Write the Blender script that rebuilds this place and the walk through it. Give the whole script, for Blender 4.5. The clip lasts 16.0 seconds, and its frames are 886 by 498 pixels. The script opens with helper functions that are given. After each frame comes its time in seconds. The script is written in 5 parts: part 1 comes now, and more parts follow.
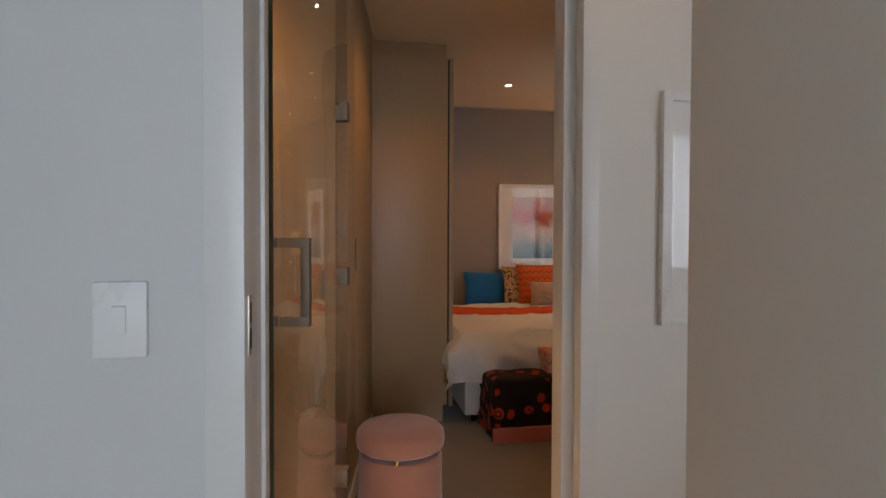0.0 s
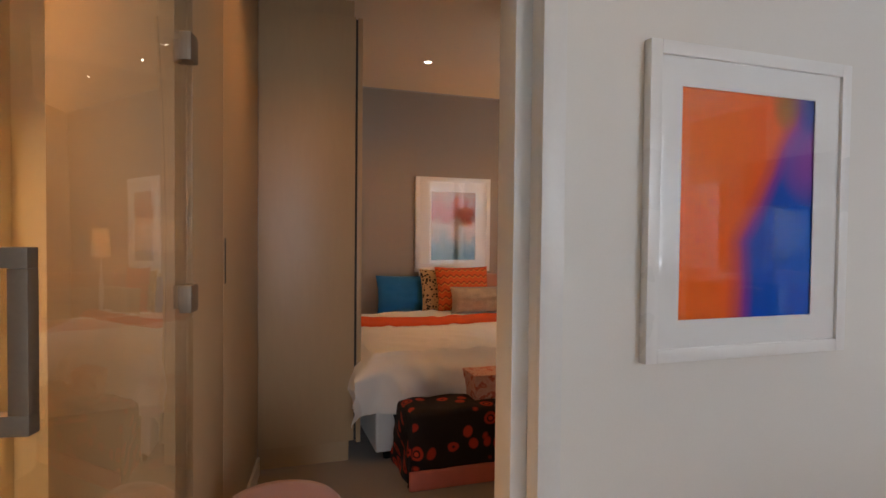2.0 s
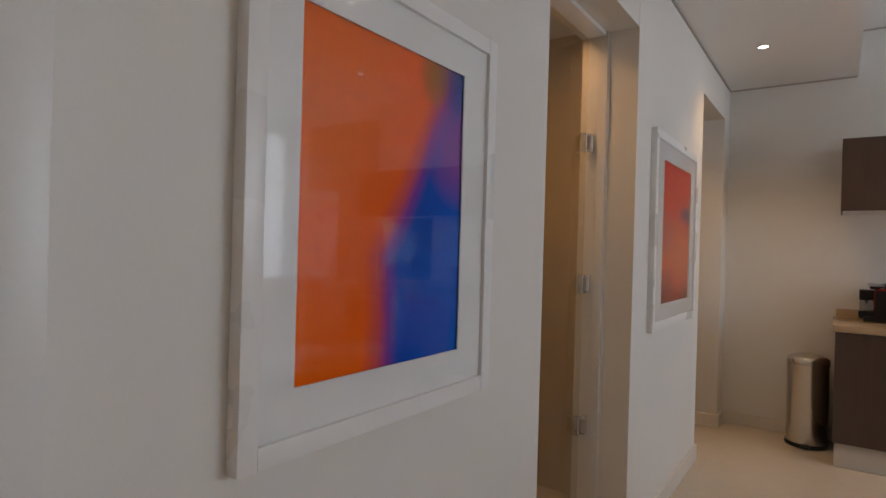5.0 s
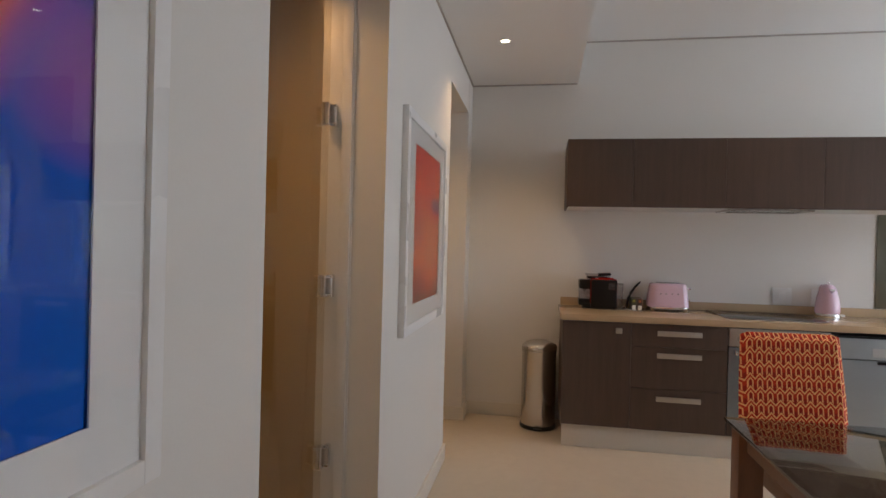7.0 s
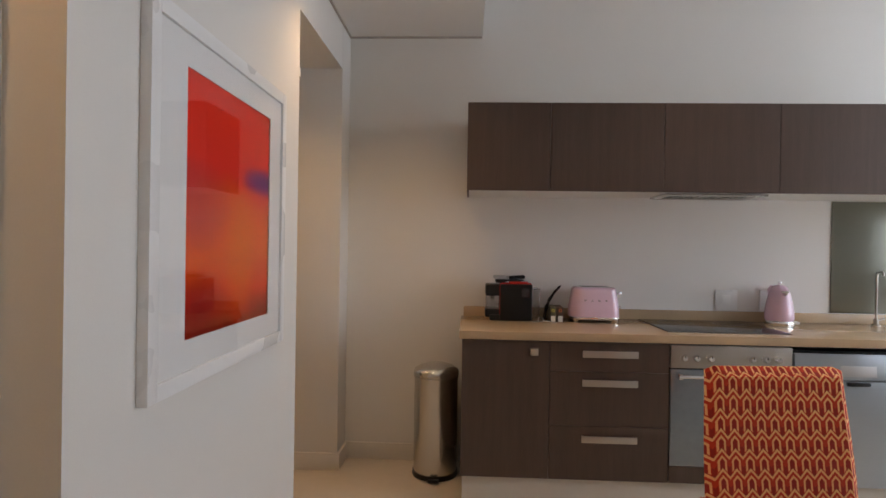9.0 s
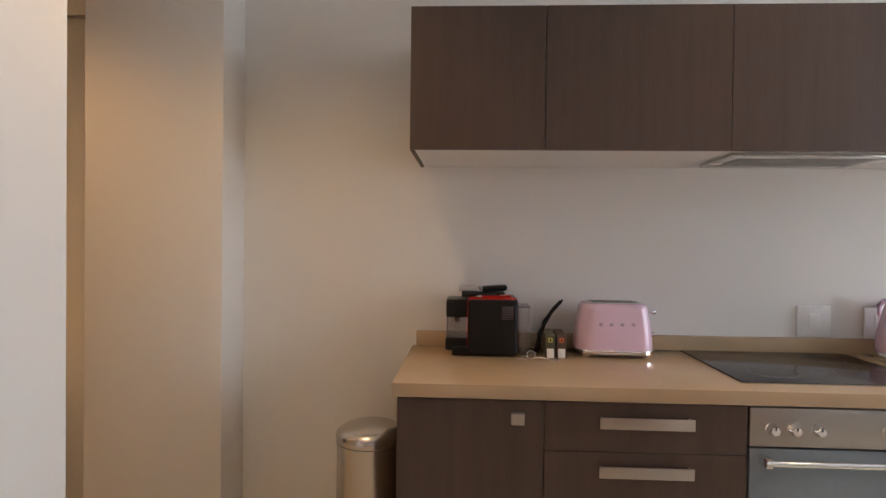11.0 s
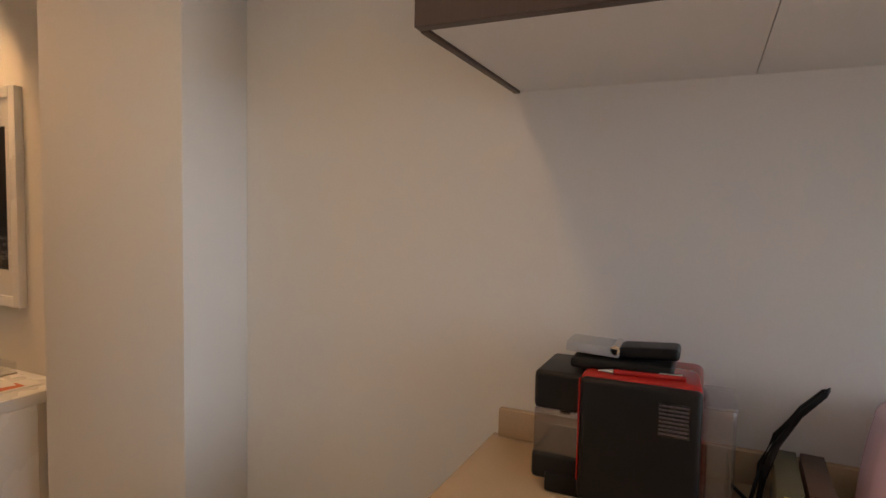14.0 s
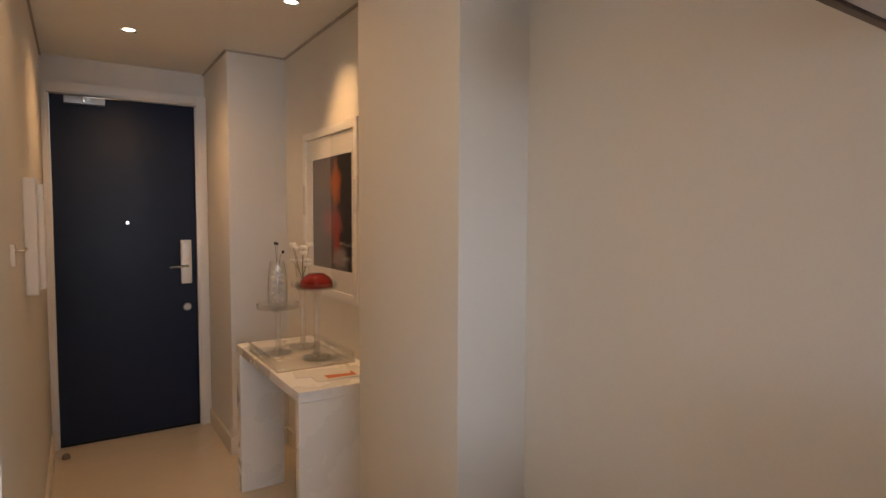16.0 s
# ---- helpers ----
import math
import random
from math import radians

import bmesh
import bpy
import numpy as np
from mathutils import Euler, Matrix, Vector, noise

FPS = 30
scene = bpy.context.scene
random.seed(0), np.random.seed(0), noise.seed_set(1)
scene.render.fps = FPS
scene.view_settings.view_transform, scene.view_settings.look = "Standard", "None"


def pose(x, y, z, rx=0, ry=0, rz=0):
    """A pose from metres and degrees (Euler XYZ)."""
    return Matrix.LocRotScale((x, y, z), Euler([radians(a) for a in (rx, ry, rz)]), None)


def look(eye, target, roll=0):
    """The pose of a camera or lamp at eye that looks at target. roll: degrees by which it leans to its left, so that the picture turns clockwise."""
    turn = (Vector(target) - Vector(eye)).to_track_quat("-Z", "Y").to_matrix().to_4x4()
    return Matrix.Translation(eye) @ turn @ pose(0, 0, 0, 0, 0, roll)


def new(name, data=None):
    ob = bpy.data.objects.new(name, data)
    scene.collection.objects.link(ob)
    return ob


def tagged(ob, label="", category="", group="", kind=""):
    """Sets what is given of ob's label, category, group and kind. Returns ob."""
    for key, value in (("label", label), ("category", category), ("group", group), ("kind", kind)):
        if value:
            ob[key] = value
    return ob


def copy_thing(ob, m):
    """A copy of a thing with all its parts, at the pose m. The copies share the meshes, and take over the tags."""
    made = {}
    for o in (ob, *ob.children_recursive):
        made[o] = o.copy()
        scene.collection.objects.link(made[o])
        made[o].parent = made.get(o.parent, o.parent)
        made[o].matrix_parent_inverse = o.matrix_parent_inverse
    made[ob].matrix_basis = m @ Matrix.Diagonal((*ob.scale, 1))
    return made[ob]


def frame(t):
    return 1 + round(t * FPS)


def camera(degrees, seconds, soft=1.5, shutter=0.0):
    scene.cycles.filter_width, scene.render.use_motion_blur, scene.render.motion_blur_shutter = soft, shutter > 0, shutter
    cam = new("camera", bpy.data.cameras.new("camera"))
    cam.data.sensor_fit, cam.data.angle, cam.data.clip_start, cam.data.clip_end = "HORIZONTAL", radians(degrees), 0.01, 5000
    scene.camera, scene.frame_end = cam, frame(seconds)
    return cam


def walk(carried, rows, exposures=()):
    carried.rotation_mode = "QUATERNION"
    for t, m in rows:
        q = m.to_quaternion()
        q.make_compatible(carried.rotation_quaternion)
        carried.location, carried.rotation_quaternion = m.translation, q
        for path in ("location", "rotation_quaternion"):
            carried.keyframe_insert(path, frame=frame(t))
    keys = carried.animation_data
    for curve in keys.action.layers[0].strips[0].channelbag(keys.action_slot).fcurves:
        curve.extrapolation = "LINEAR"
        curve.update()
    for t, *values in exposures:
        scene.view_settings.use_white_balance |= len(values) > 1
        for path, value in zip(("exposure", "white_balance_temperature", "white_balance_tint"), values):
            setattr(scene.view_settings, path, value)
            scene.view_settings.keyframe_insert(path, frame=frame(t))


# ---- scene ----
cam = camera(75.9, 16.0)
PATH = [
    (0, (-0.118, 0.642, 1.295), (0.225, 2.612, 1.25), 0.2),
    (0.5, (-0.097, 0.804, 1.3), (0.282, 2.768, 1.246), 0.2),
    (0.8, (-0.052, 0.928, 1.301), (0.353, 2.886, 1.249), 0.2),
    (1, (-0.055, 0.99, 1.304), (0.388, 2.94, 1.248), 0.2),
    (1.5, (-0.003, 1.142, 1.304), (0.51, 3.074, 1.248), 0.5),
    (2, (0.041, 1.292, 1.31), (0.674, 3.189, 1.257), 0.6),
    (2.3, (0.071, 1.365, 1.312), (0.795, 3.228, 1.259), 0.9),
    (2.5, (0.099, 1.417, 1.309), (0.895, 3.251, 1.257), 0.6),
    (3, (0.198, 1.529, 1.3), (1.134, 3.296, 1.259), 1.2),
    (3.5, (0.309, 1.636, 1.307), (1.35, 3.343, 1.274), 1.4),
    (4, (0.402, 1.714, 1.305), (1.575, 3.333, 1.279), 1.5),
    (4.4, (0.46, 1.773, 1.316), (1.84, 3.219, 1.294), 1.8),
    (4.5, (0.476, 1.791, 1.312), (1.913, 3.181, 1.3), 1.7),
    (5, (0.507, 1.823, 1.316), (2.15, 2.963, 1.312), 1.6),
    (7.5, (1.162, 1.984, 1.327), (3.15, 2.209, 1.324), 1.2),
    (8, (1.399, 1.921, 1.326), (3.393, 2.073, 1.324), 1.0),
    (8.3, (1.576, 1.883, 1.325), (3.571, 2.017, 1.318), 1.0),
    (8.5, (1.687, 1.859, 1.326), (3.683, 1.985, 1.323), 0.9),
    (9, (1.976, 1.794, 1.323), (3.974, 1.885, 1.315), 0.9),
    (11.5, (3.412, 1.58, 1.329), (5.409, 1.684, 1.293), 0.6),
    (12, (3.632, 1.552, 1.358), (5.626, 1.693, 1.296), 0.7),
    (12.5, (3.811, 1.497, 1.374), (5.796, 1.722, 1.289), 1.1),
    (13, (3.964, 1.454, 1.344), (5.923, 1.852, 1.292), 0.9),
    (13.5, (4.146, 1.43, 1.341), (6.046, 2.048, 1.271), 0.8),
    (14, (4.33, 1.431, 1.378), (6.141, 2.271, 1.251), 1.2),
    (14.5, (4.436, 1.462, 1.374), (6.133, 2.514, 1.264), 0.9),
    (15, (4.521, 1.484, 1.376), (6.016, 2.808, 1.261), 0.5),
    (15.2, (4.542, 1.476, 1.376), (5.927, 2.914, 1.259), 0.3),
    (15.5, (4.55, 1.476, 1.37), (5.811, 3.025, 1.262), 0.3),
    (16, (4.55, 1.479, 1.378), (5.635, 3.156, 1.267), 0.2),
]
EXPOSURES = [(0, -0.45), (1.0, -0.32), (1.5, -0.13), (2.0, -0.10), (3.5, -0.22), (4.5, -0.42), (5.0, -0.54), (7.5, -0.42), (8.0, -0.36), (8.5, -0.24), (9, -0.34), (11.5, 0.02), (12.0, -0.02), (12.5, -0.08), (13.5, -0.16), (14.5, -0.28), (15.0, -0.33), (15.5, -0.33), (16, -0.28)]
walk(cam, [(t, look(eye, target, roll)) for t, eye, target, roll in PATH], EXPOSURES)

# ---- world, daylight and lamps ----
world = bpy.data.worlds.new("world")
scene.world = world
world.use_nodes = True
wn = world.node_tree
sky = wn.nodes.new("ShaderNodeTexSky")
sky.sky_type = "NISHITA"
sky.sun_disc = False
sky.sun_elevation, sky.sun_rotation = radians(48), radians(20)
wn.links.new(sky.outputs[0], wn.nodes["Background"].inputs[0])
wn.nodes["Background"].inputs[1].default_value = 0.12


def area(name, m, w, h, watts, color):
    d = bpy.data.lights.new(name, "AREA")
    d.shape, d.size, d.size_y, d.energy, d.color = "RECTANGLE", w, h, watts, color
    ob = new(name, d)
    ob.matrix_world = m
    return ob


def spot(name, place, target, watts, color, degrees, blend=0.85, radius=0.03):
    d = bpy.data.lights.new(name, "SPOT")
    d.energy, d.color, d.spot_size, d.spot_blend, d.shadow_soft_size = watts, color, radians(degrees), blend, radius
    ob = new(name, d)
    ob.matrix_world = look(place, target)
    return ob


DAY = (0.86, 0.905, 1.0)
WARM = (1.0, 0.62, 0.30)
HALL_TONE = (1.0, 0.55, 0.24)
AMBER = (1.0, 0.45, 0.115)
# daylight standing in the openings of the big living room windows, of the lobby window and of the bedroom window
area("window_light", look((4.0, -2.67, 1.78), (4.0, 0, 1.78)), 2.7, 1.8, 100, DAY)
area("lobby_window_light", look((0.03, -2.62, 1.4), (0.03, 0, 1.4)), 0.74, 1.9, 52, (0.74, 0.85, 1.0))
area("bedroom_window_light", look((2.75, 3.79, 1.5), (2.75, 6, 1.5)), 0.86, 1.36, 14, (0.8, 0.9, 1.0))
DOWNLIGHTS_AND_FILLS = [  # place, watts, cone, colour
    # (4.80, 3.25) is an unseen fill lamp, added to brighten the entrance
    ((4.80, 4.76, 2.31), 34, 150, HALL_TONE), ((5.36, 3.95, 2.31), 34, 72, HALL_TONE), ((4.80, 3.25, 2.31), 17, 150, HALL_TONE),
    # (2.6, 2.23) and (0.9, 2.23): unseen, added for warm spill on the long wall
    ((4.52, 2.23, 2.62), 42, 125, WARM), ((2.6, 2.23, 2.62), 9, 100, WARM), ((0.9, 2.23, 2.62), 5, 120, WARM),
    ((4.45, 0.58, 2.94), 26, 95, WARM), ((4.45, -0.50, 2.94), 22, 95, WARM), ((4.50, -1.50, 2.94), 16, 95, WARM), ((3.26, 0.53, 2.94), 12, 95, WARM),
    # (2.3, 5.48) and (0.35, 3.75): unseen, added to light bed and passage
    ((1.30, 5.48, 2.62), 29, 145, AMBER), ((2.3, 5.48, 2.62), 22, 145, AMBER), ((0.35, 3.75, 2.62), 27, 125, AMBER),
    # both unseen, added so shower room and bathroom look lit through their glass
    ((2.55, 3.08, 2.50), 27, 165, HALL_TONE), ((-0.77, 2.90, 2.62), 225, 100, HALL_TONE),
]
for (lx, ly, lz), watts, cone, tone in DOWNLIGHTS_AND_FILLS:
    aim = (5.60, 3.97, 1.55) if lx == 5.36 else (lx, ly, 0)  # the niche lamp is tilted at the picture
    spot("downlight_and_fill_beam", (lx, ly, lz - 0.012), aim, watts, tone, cone, radius=0.07)

bulb = bpy.data.lights.new("bedside_bulb", "POINT")
bulb.energy, bulb.color, bulb.shadow_soft_size = 9, AMBER, 0.03
new("bedside_bulb", bulb).location = (2.66, 6.12, 1.24)


# ---- materials ----
def nodes_of(name):
    m = bpy.data.materials.new(name)
    m.use_nodes = True
    nt = m.node_tree
    return m, nt, nt.nodes["Principled BSDF"]


def nd(nt, kind, **props):
    n = nt.nodes.new(kind)
    for k, v in props.items():
        if k == "operation":
            n.operation = v
        elif k == "blend_type":
            n.blend_type = v
        elif k == "data_type":
            n.data_type = v
    return n


def put(nt, sock, v):
    if isinstance(v, bpy.types.NodeSocket):
        nt.links.new(v, sock)
    else:
        sock.default_value = v


def mth(nt, op, a, b=0.0, c=0.0):
    n = nd(nt, "ShaderNodeMath", operation=op)
    put(nt, n.inputs[0], a)
    put(nt, n.inputs[1], b)
    put(nt, n.inputs[2], c)
    return n.outputs[0]


def rgb(c):
    return (*c, 1.0) if len(c) == 3 else c


def mix(nt, fac, a, b, how="MIX"):
    n = nt.nodes.new("ShaderNodeMix")
    n.data_type, n.blend_type = "RGBA", how
    put(nt, n.inputs[0], fac)
    put(nt, n.inputs[6], rgb(a) if isinstance(a, tuple) else a)
    put(nt, n.inputs[7], rgb(b) if isinstance(b, tuple) else b)
    return n.outputs[2]


def ramp(nt, fac, stops):
    n = nt.nodes.new("ShaderNodeValToRGB")
    e = n.color_ramp.elements
    while len(e) < len(stops):
        e.new(0.5)
    for el, (p, c) in zip(e, stops):
        el.position, el.color = p, rgb(c)
    nt.links.new(fac, n.inputs[0])
    return n.outputs[0]


def coords(nt, which="Object", scale=(1, 1, 1)):
    tc = nt.nodes.new("ShaderNodeTexCoord")
    mp = nt.nodes.new("ShaderNodeMapping")
    mp.inputs["Scale"].default_value = scale
    nt.links.new(tc.outputs[which], mp.inputs[0])
    return mp.outputs[0]


def noise_tex(nt, vec, scale, detail=4.0, rough=0.55):
    n = nt.nodes.new("ShaderNodeTexNoise")
    n.inputs["Scale"].default_value, n.inputs["Detail"].default_value, n.inputs["Roughness"].default_value = scale, detail, rough
    nt.links.new(vec, n.inputs["Vector"])
    return n.outputs["Fac"]


def bump(nt, bsdf, height, strength, distance=0.002):
    b = nt.nodes.new("ShaderNodeBump")
    b.inputs["Strength"].default_value, b.inputs["Distance"].default_value = strength, distance
    nt.links.new(height, b.inputs["Height"])
    nt.links.new(b.outputs[0], bsdf.inputs["Normal"])


def surface(name, col, rough=0.5, metal=0.0, vary=0.08, big=1.5, fine=60.0, relief=0.1, stretch=(1, 1, 1), coat=0.0, sheen=0.0, rough_vary=0.08):
    """A plain surface whose colour, gloss and relief vary at two scales."""
    m, nt, b = nodes_of(name)
    vec = coords(nt, "Object", stretch)
    n1, n2 = noise_tex(nt, vec, big), noise_tex(nt, vec, fine)
    blend = mth(nt, "ADD", mth(nt, "MULTIPLY", n1, 0.6), mth(nt, "MULTIPLY", n2, 0.4))
    lo, hi = tuple(c * (1 - vary) for c in col), tuple(min(1, c * (1 + vary)) for c in col)
    put(nt, b.inputs["Base Color"], ramp(nt, blend, [(0.3, lo), (0.7, hi)]))
    put(nt, b.inputs["Roughness"], mth(nt, "MULTIPLY_ADD", n1, rough_vary * 2, rough - rough_vary))
    b.inputs["Metallic"].default_value = metal
    b.inputs["Coat Weight"].default_value = coat
    b.inputs["Sheen Weight"].default_value = sheen
    if relief:
        bump(nt, b, n2, relief)
    return m


wall_paint = surface("wall_paint", (0.76, 0.74, 0.70), 0.55, vary=0.03, big=0.8, fine=180, relief=0.06)
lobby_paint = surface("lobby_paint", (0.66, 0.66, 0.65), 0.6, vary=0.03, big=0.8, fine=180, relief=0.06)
bed_paint = surface("taupe_paint", (0.35, 0.295, 0.24), 0.7, vary=0.05, big=0.8, fine=180, relief=0.06)
ceiling_paint = surface("ceiling_paint", (0.84, 0.83, 0.81), 0.75, vary=0.02, big=0.7, fine=150, relief=0.05)
white_gloss = surface("white_enamel", (0.74, 0.73, 0.71), 0.32, vary=0.03, big=2, fine=90, relief=0.03)
frame_white = surface("white_lacquer", (0.82, 0.82, 0.81), 0.28, vary=0.02, big=3, fine=80, relief=0.03)
intercom_white = surface("intercom_plastic", (0.86, 0.85, 0.83), 0.45, vary=0.02, big=3, fine=80, relief=0.02)
mount_white = surface("mount_card", (0.84, 0.84, 0.83), 0.8, vary=0.015, big=4, fine=300, relief=0.08)
floor_tile = surface("cream_porcelain", (0.62, 0.55, 0.45), 0.16, vary=0.05, big=1.1, fine=14, relief=0.02)
carpet = surface("taupe_carpet", (0.27, 0.22, 0.17), 0.95, vary=0.14, big=1.3, fine=320, relief=0.7, sheen=0.3)
cupboard = surface("beige_melamine", (0.46, 0.325, 0.185), 0.38, vary=0.05, big=1.0, fine=40, relief=0.03, stretch=(1, 1, 0.15))
# ceiling paint with the bedroom's amber lamplight put into its colour
warm_lit_ceiling = surface("warm_lit_ceiling", (0.76, 0.65, 0.48), 0.75, vary=0.02, big=0.7, fine=150, relief=0.05)
bath_tile = surface("bath_plaster", (0.82, 0.75, 0.54), 0.35, vary=0.05, big=1.2, fine=60, relief=0.03)
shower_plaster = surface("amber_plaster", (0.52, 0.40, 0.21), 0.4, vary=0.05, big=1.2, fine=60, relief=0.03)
steel = surface("brushed_steel", (0.60, 0.58, 0.55), 0.22, 1.0, vary=0.02, big=2, fine=60, relief=0.0, rough_vary=0.02)
chrome = surface("chrome", (0.78, 0.78, 0.78), 0.09, 1.0, vary=0.03, big=6, fine=90, relief=0.0, rough_vary=0.03)
satin = surface("satin_nickel", (0.50, 0.46, 0.41), 0.40, 1.0, vary=0.05, big=8, fine=150, relief=0.03)
alu = surface("dishwasher_steel", (0.37, 0.40, 0.43), 0.34, 0.8, vary=0.05, big=1.5, fine=90, relief=0.0, stretch=(1, 1, 6), rough_vary=0.03)
black_plastic = surface("black_plastic", (0.009, 0.0085, 0.0085), 0.40, vary=0.15, big=6, fine=220, relief=0.05)
black_plastic.node_tree.nodes["Principled BSDF"].inputs["Specular IOR Level"].default_value = 0.3
black_gloss = surface("black_gloss", (0.010, 0.010, 0.011), 0.14, vary=0.1, big=6, fine=220, relief=0.0)
ruby_glass = surface("ruby_glass", (0.20, 0.006, 0.005), 0.12, vary=0.1, big=8, fine=200, relief=0.0)
red_gloss = surface("red_gloss", (0.36, 0.014, 0.010), 0.22, vary=0.08, big=8, fine=200, relief=0.02)
pink_enamel = surface("pink_enamel", (0.72, 0.52, 0.65), 0.16, vary=0.03, big=4, fine=150, relief=0.0, coat=0.5)
worktop_mat = surface("tan_quartz", (0.47, 0.345, 0.215), 0.17, vary=0.07, big=5, fine=260, relief=0.015)
plinth_mat = surface("cream_plinth", (0.69, 0.65, 0.58), 0.4, vary=0.04, big=2, fine=80)
# near-black painting the shade in slots and gaps, and colouring the vase stems
shade_and_stem_dark = surface("painted_shade_and_stems", (0.05, 0.045, 0.04), 0.8, vary=0.1)
navy = surface("dark_navy_door", (0.008, 0.018, 0.050), 0.46, vary=0.06, big=1.6, fine=160, relief=0.02, rough_vary=0.0)
navy.node_tree.nodes["Principled BSDF"].inputs["Specular IOR Level"].default_value = 0.35
linen = surface("white_linen", (0.83, 0.80, 0.75), 0.9, vary=0.05, big=3, fine=500, relief=0.35, sheen=0.25)
orange_throw = surface("orange_throw", (0.64, 0.085, 0.018), 0.92, vary=0.14, big=6, fine=350, relief=0.6)
teal_fabric = surface("teal_fabric", (0.003, 0.15, 0.40), 0.85, vary=0.12, big=6, fine=400, relief=0.5, sheen=0.3)
tan_fur = surface("tan_fur", (0.47, 0.33, 0.19), 0.95, vary=0.25, big=14, fine=220, relief=0.9, sheen=0.5)
salmon = surface("salmon_velvet", (0.42, 0.175, 0.11), 0.85, vary=0.10, big=6, fine=300, relief=0.35, sheen=0.5)
pink_fabric = surface("coral_trim", (0.62, 0.17, 0.12), 0.9, vary=0.15, big=10, fine=240, relief=0.5)
bronze = surface("dull_bronze", (0.20, 0.155, 0.115), 0.5, 0.6, vary=0.08, big=8, fine=150, relief=0.03)
lever_silver = surface("lever_silver", (0.46, 0.46, 0.46), 0.4, 0.3, vary=0.03, big=8, fine=150, relief=0.0)
underside = surface("matt_white_board", (0.78, 0.77, 0.75), 0.65, vary=0.02, big=2, fine=90, relief=0.0)
gold = surface("brass", (0.72, 0.50, 0.22), 0.25, 1.0, vary=0.06, big=8, fine=90, relief=0.0)
wood_leg = surface("walnut", (0.16, 0.07, 0.035), 0.42, vary=0.25, big=3, fine=40, relief=0.1, stretch=(6, 6, 0.7))
backdrop_mat = surface("paper_white", (0.7, 0.7, 0.68), 0.7, vary=0.03)
olive_box = surface("olive_card", (0.09, 0.085, 0.05), 0.6, vary=0.12, big=12, fine=200, relief=0.05)
brown_box = surface("brown_card", (0.085, 0.05, 0.035), 0.6, vary=0.12, big=12, fine=200, relief=0.05)
yellow_mark = surface("yellow_print", (0.50, 0.46, 0.10), 0.6, vary=0.05)
orange_mark = surface("orange_print", (0.56, 0.15, 0.05), 0.6, vary=0.05)
grey_print = surface("grey_print", (0.10, 0.075, 0.08), 0.3, vary=0.05)


def wood_grain():
    m, nt, b = nodes_of("dark_oak_veneer")
    vec = coords(nt, "Object", (9, 9, 0.55))
    n1, n2 = noise_tex(nt, vec, 3.0, 6, 0.6), noise_tex(nt, vec, 22.0, 5, 0.7)
    f = mth(nt, "ADD", mth(nt, "MULTIPLY", n1, 0.55), mth(nt, "MULTIPLY", n2, 0.45))
    put(nt, b.inputs["Base Color"], ramp(nt, f, [(0.25, (0.056, 0.033, 0.022)), (0.5, (0.076, 0.046, 0.032)), (0.75, (0.097, 0.060, 0.043))]))
    put(nt, b.inputs["Roughness"], mth(nt, "MULTIPLY_ADD", n2, 0.2, 0.34))
    bump(nt, b, n2, 0.12)
    return m


def glass(name, tint=(1, 1, 1), gloss=0.03, rough=0.01):
    """Clear sheet glass: it lets light through, and its gloss grows towards grazing angles."""
    m, nt, b = nodes_of(name)
    nt.nodes.remove(b)
    tr, gl, mx, fr = (nt.nodes.new("ShaderNode" + k) for k in ("BsdfTransparent", "BsdfGlossy", "MixShader", "LayerWeight"))
    tr.inputs[0].default_value, gl.inputs["Roughness"].default_value = rgb(tint), rough
    edge = mth(nt, "POWER", fr.outputs["Facing"], 5.0)
    put(nt, mx.inputs[0], mth(nt, "MULTIPLY_ADD", edge, 0.9 - gloss, gloss))
    nt.links.new(tr.outputs[0], mx.inputs[1])
    nt.links.new(gl.outputs[0], mx.inputs[2])
    nt.links.new(mx.outputs[0], nt.nodes["Material Output"].inputs[0])
    return m


def sheer_fabric():
    m, nt, b = nodes_of("sheer_curtain")
    nt.nodes.remove(b)
    tr, tl, mx = (nt.nodes.new("ShaderNode" + k) for k in ("BsdfTransparent", "BsdfTranslucent", "MixShader"))
    tl.inputs[0].default_value = (0.9, 0.92, 0.95, 1)
    put(nt, mx.inputs[0], mth(nt, "MULTIPLY_ADD", noise_tex(nt, coords(nt, "Object"), 60.0), 0.2, 0.4))
    nt.links.new(tr.outputs[0], mx.inputs[1])
    nt.links.new(tl.outputs[0], mx.inputs[2])
    nt.links.new(mx.outputs[0], nt.nodes["Material Output"].inputs[0])
    return m


def glowing(name, col, strength):
    m, nt, b = nodes_of(name)
    b.inputs["Base Color"].default_value = rgb(col)
    b.inputs["Emission Color"].default_value = rgb(col)
    b.inputs["Emission Strength"].default_value = strength
    return m


def shade_fabric():
    m, nt, s = nodes_of("lamp_shade_linen")
    nt.nodes.remove(s)
    df, tl, mx = (nt.nodes.new("ShaderNode" + k) for k in ("BsdfDiffuse", "BsdfTranslucent", "MixShader"))
    df.inputs[0].default_value = tl.inputs[0].default_value = (0.85, 0.78, 0.66, 1)
    put(nt, mx.inputs[0], mth(nt, "MULTIPLY_ADD", noise_tex(nt, coords(nt, "Object"), 90.0), 0.2, 0.5))
    nt.links.new(df.outputs[0], mx.inputs[1])
    nt.links.new(tl.outputs[0], mx.inputs[2])
    nt.links.new(mx.outputs[0], nt.nodes["Material Output"].inputs[0])
    return m


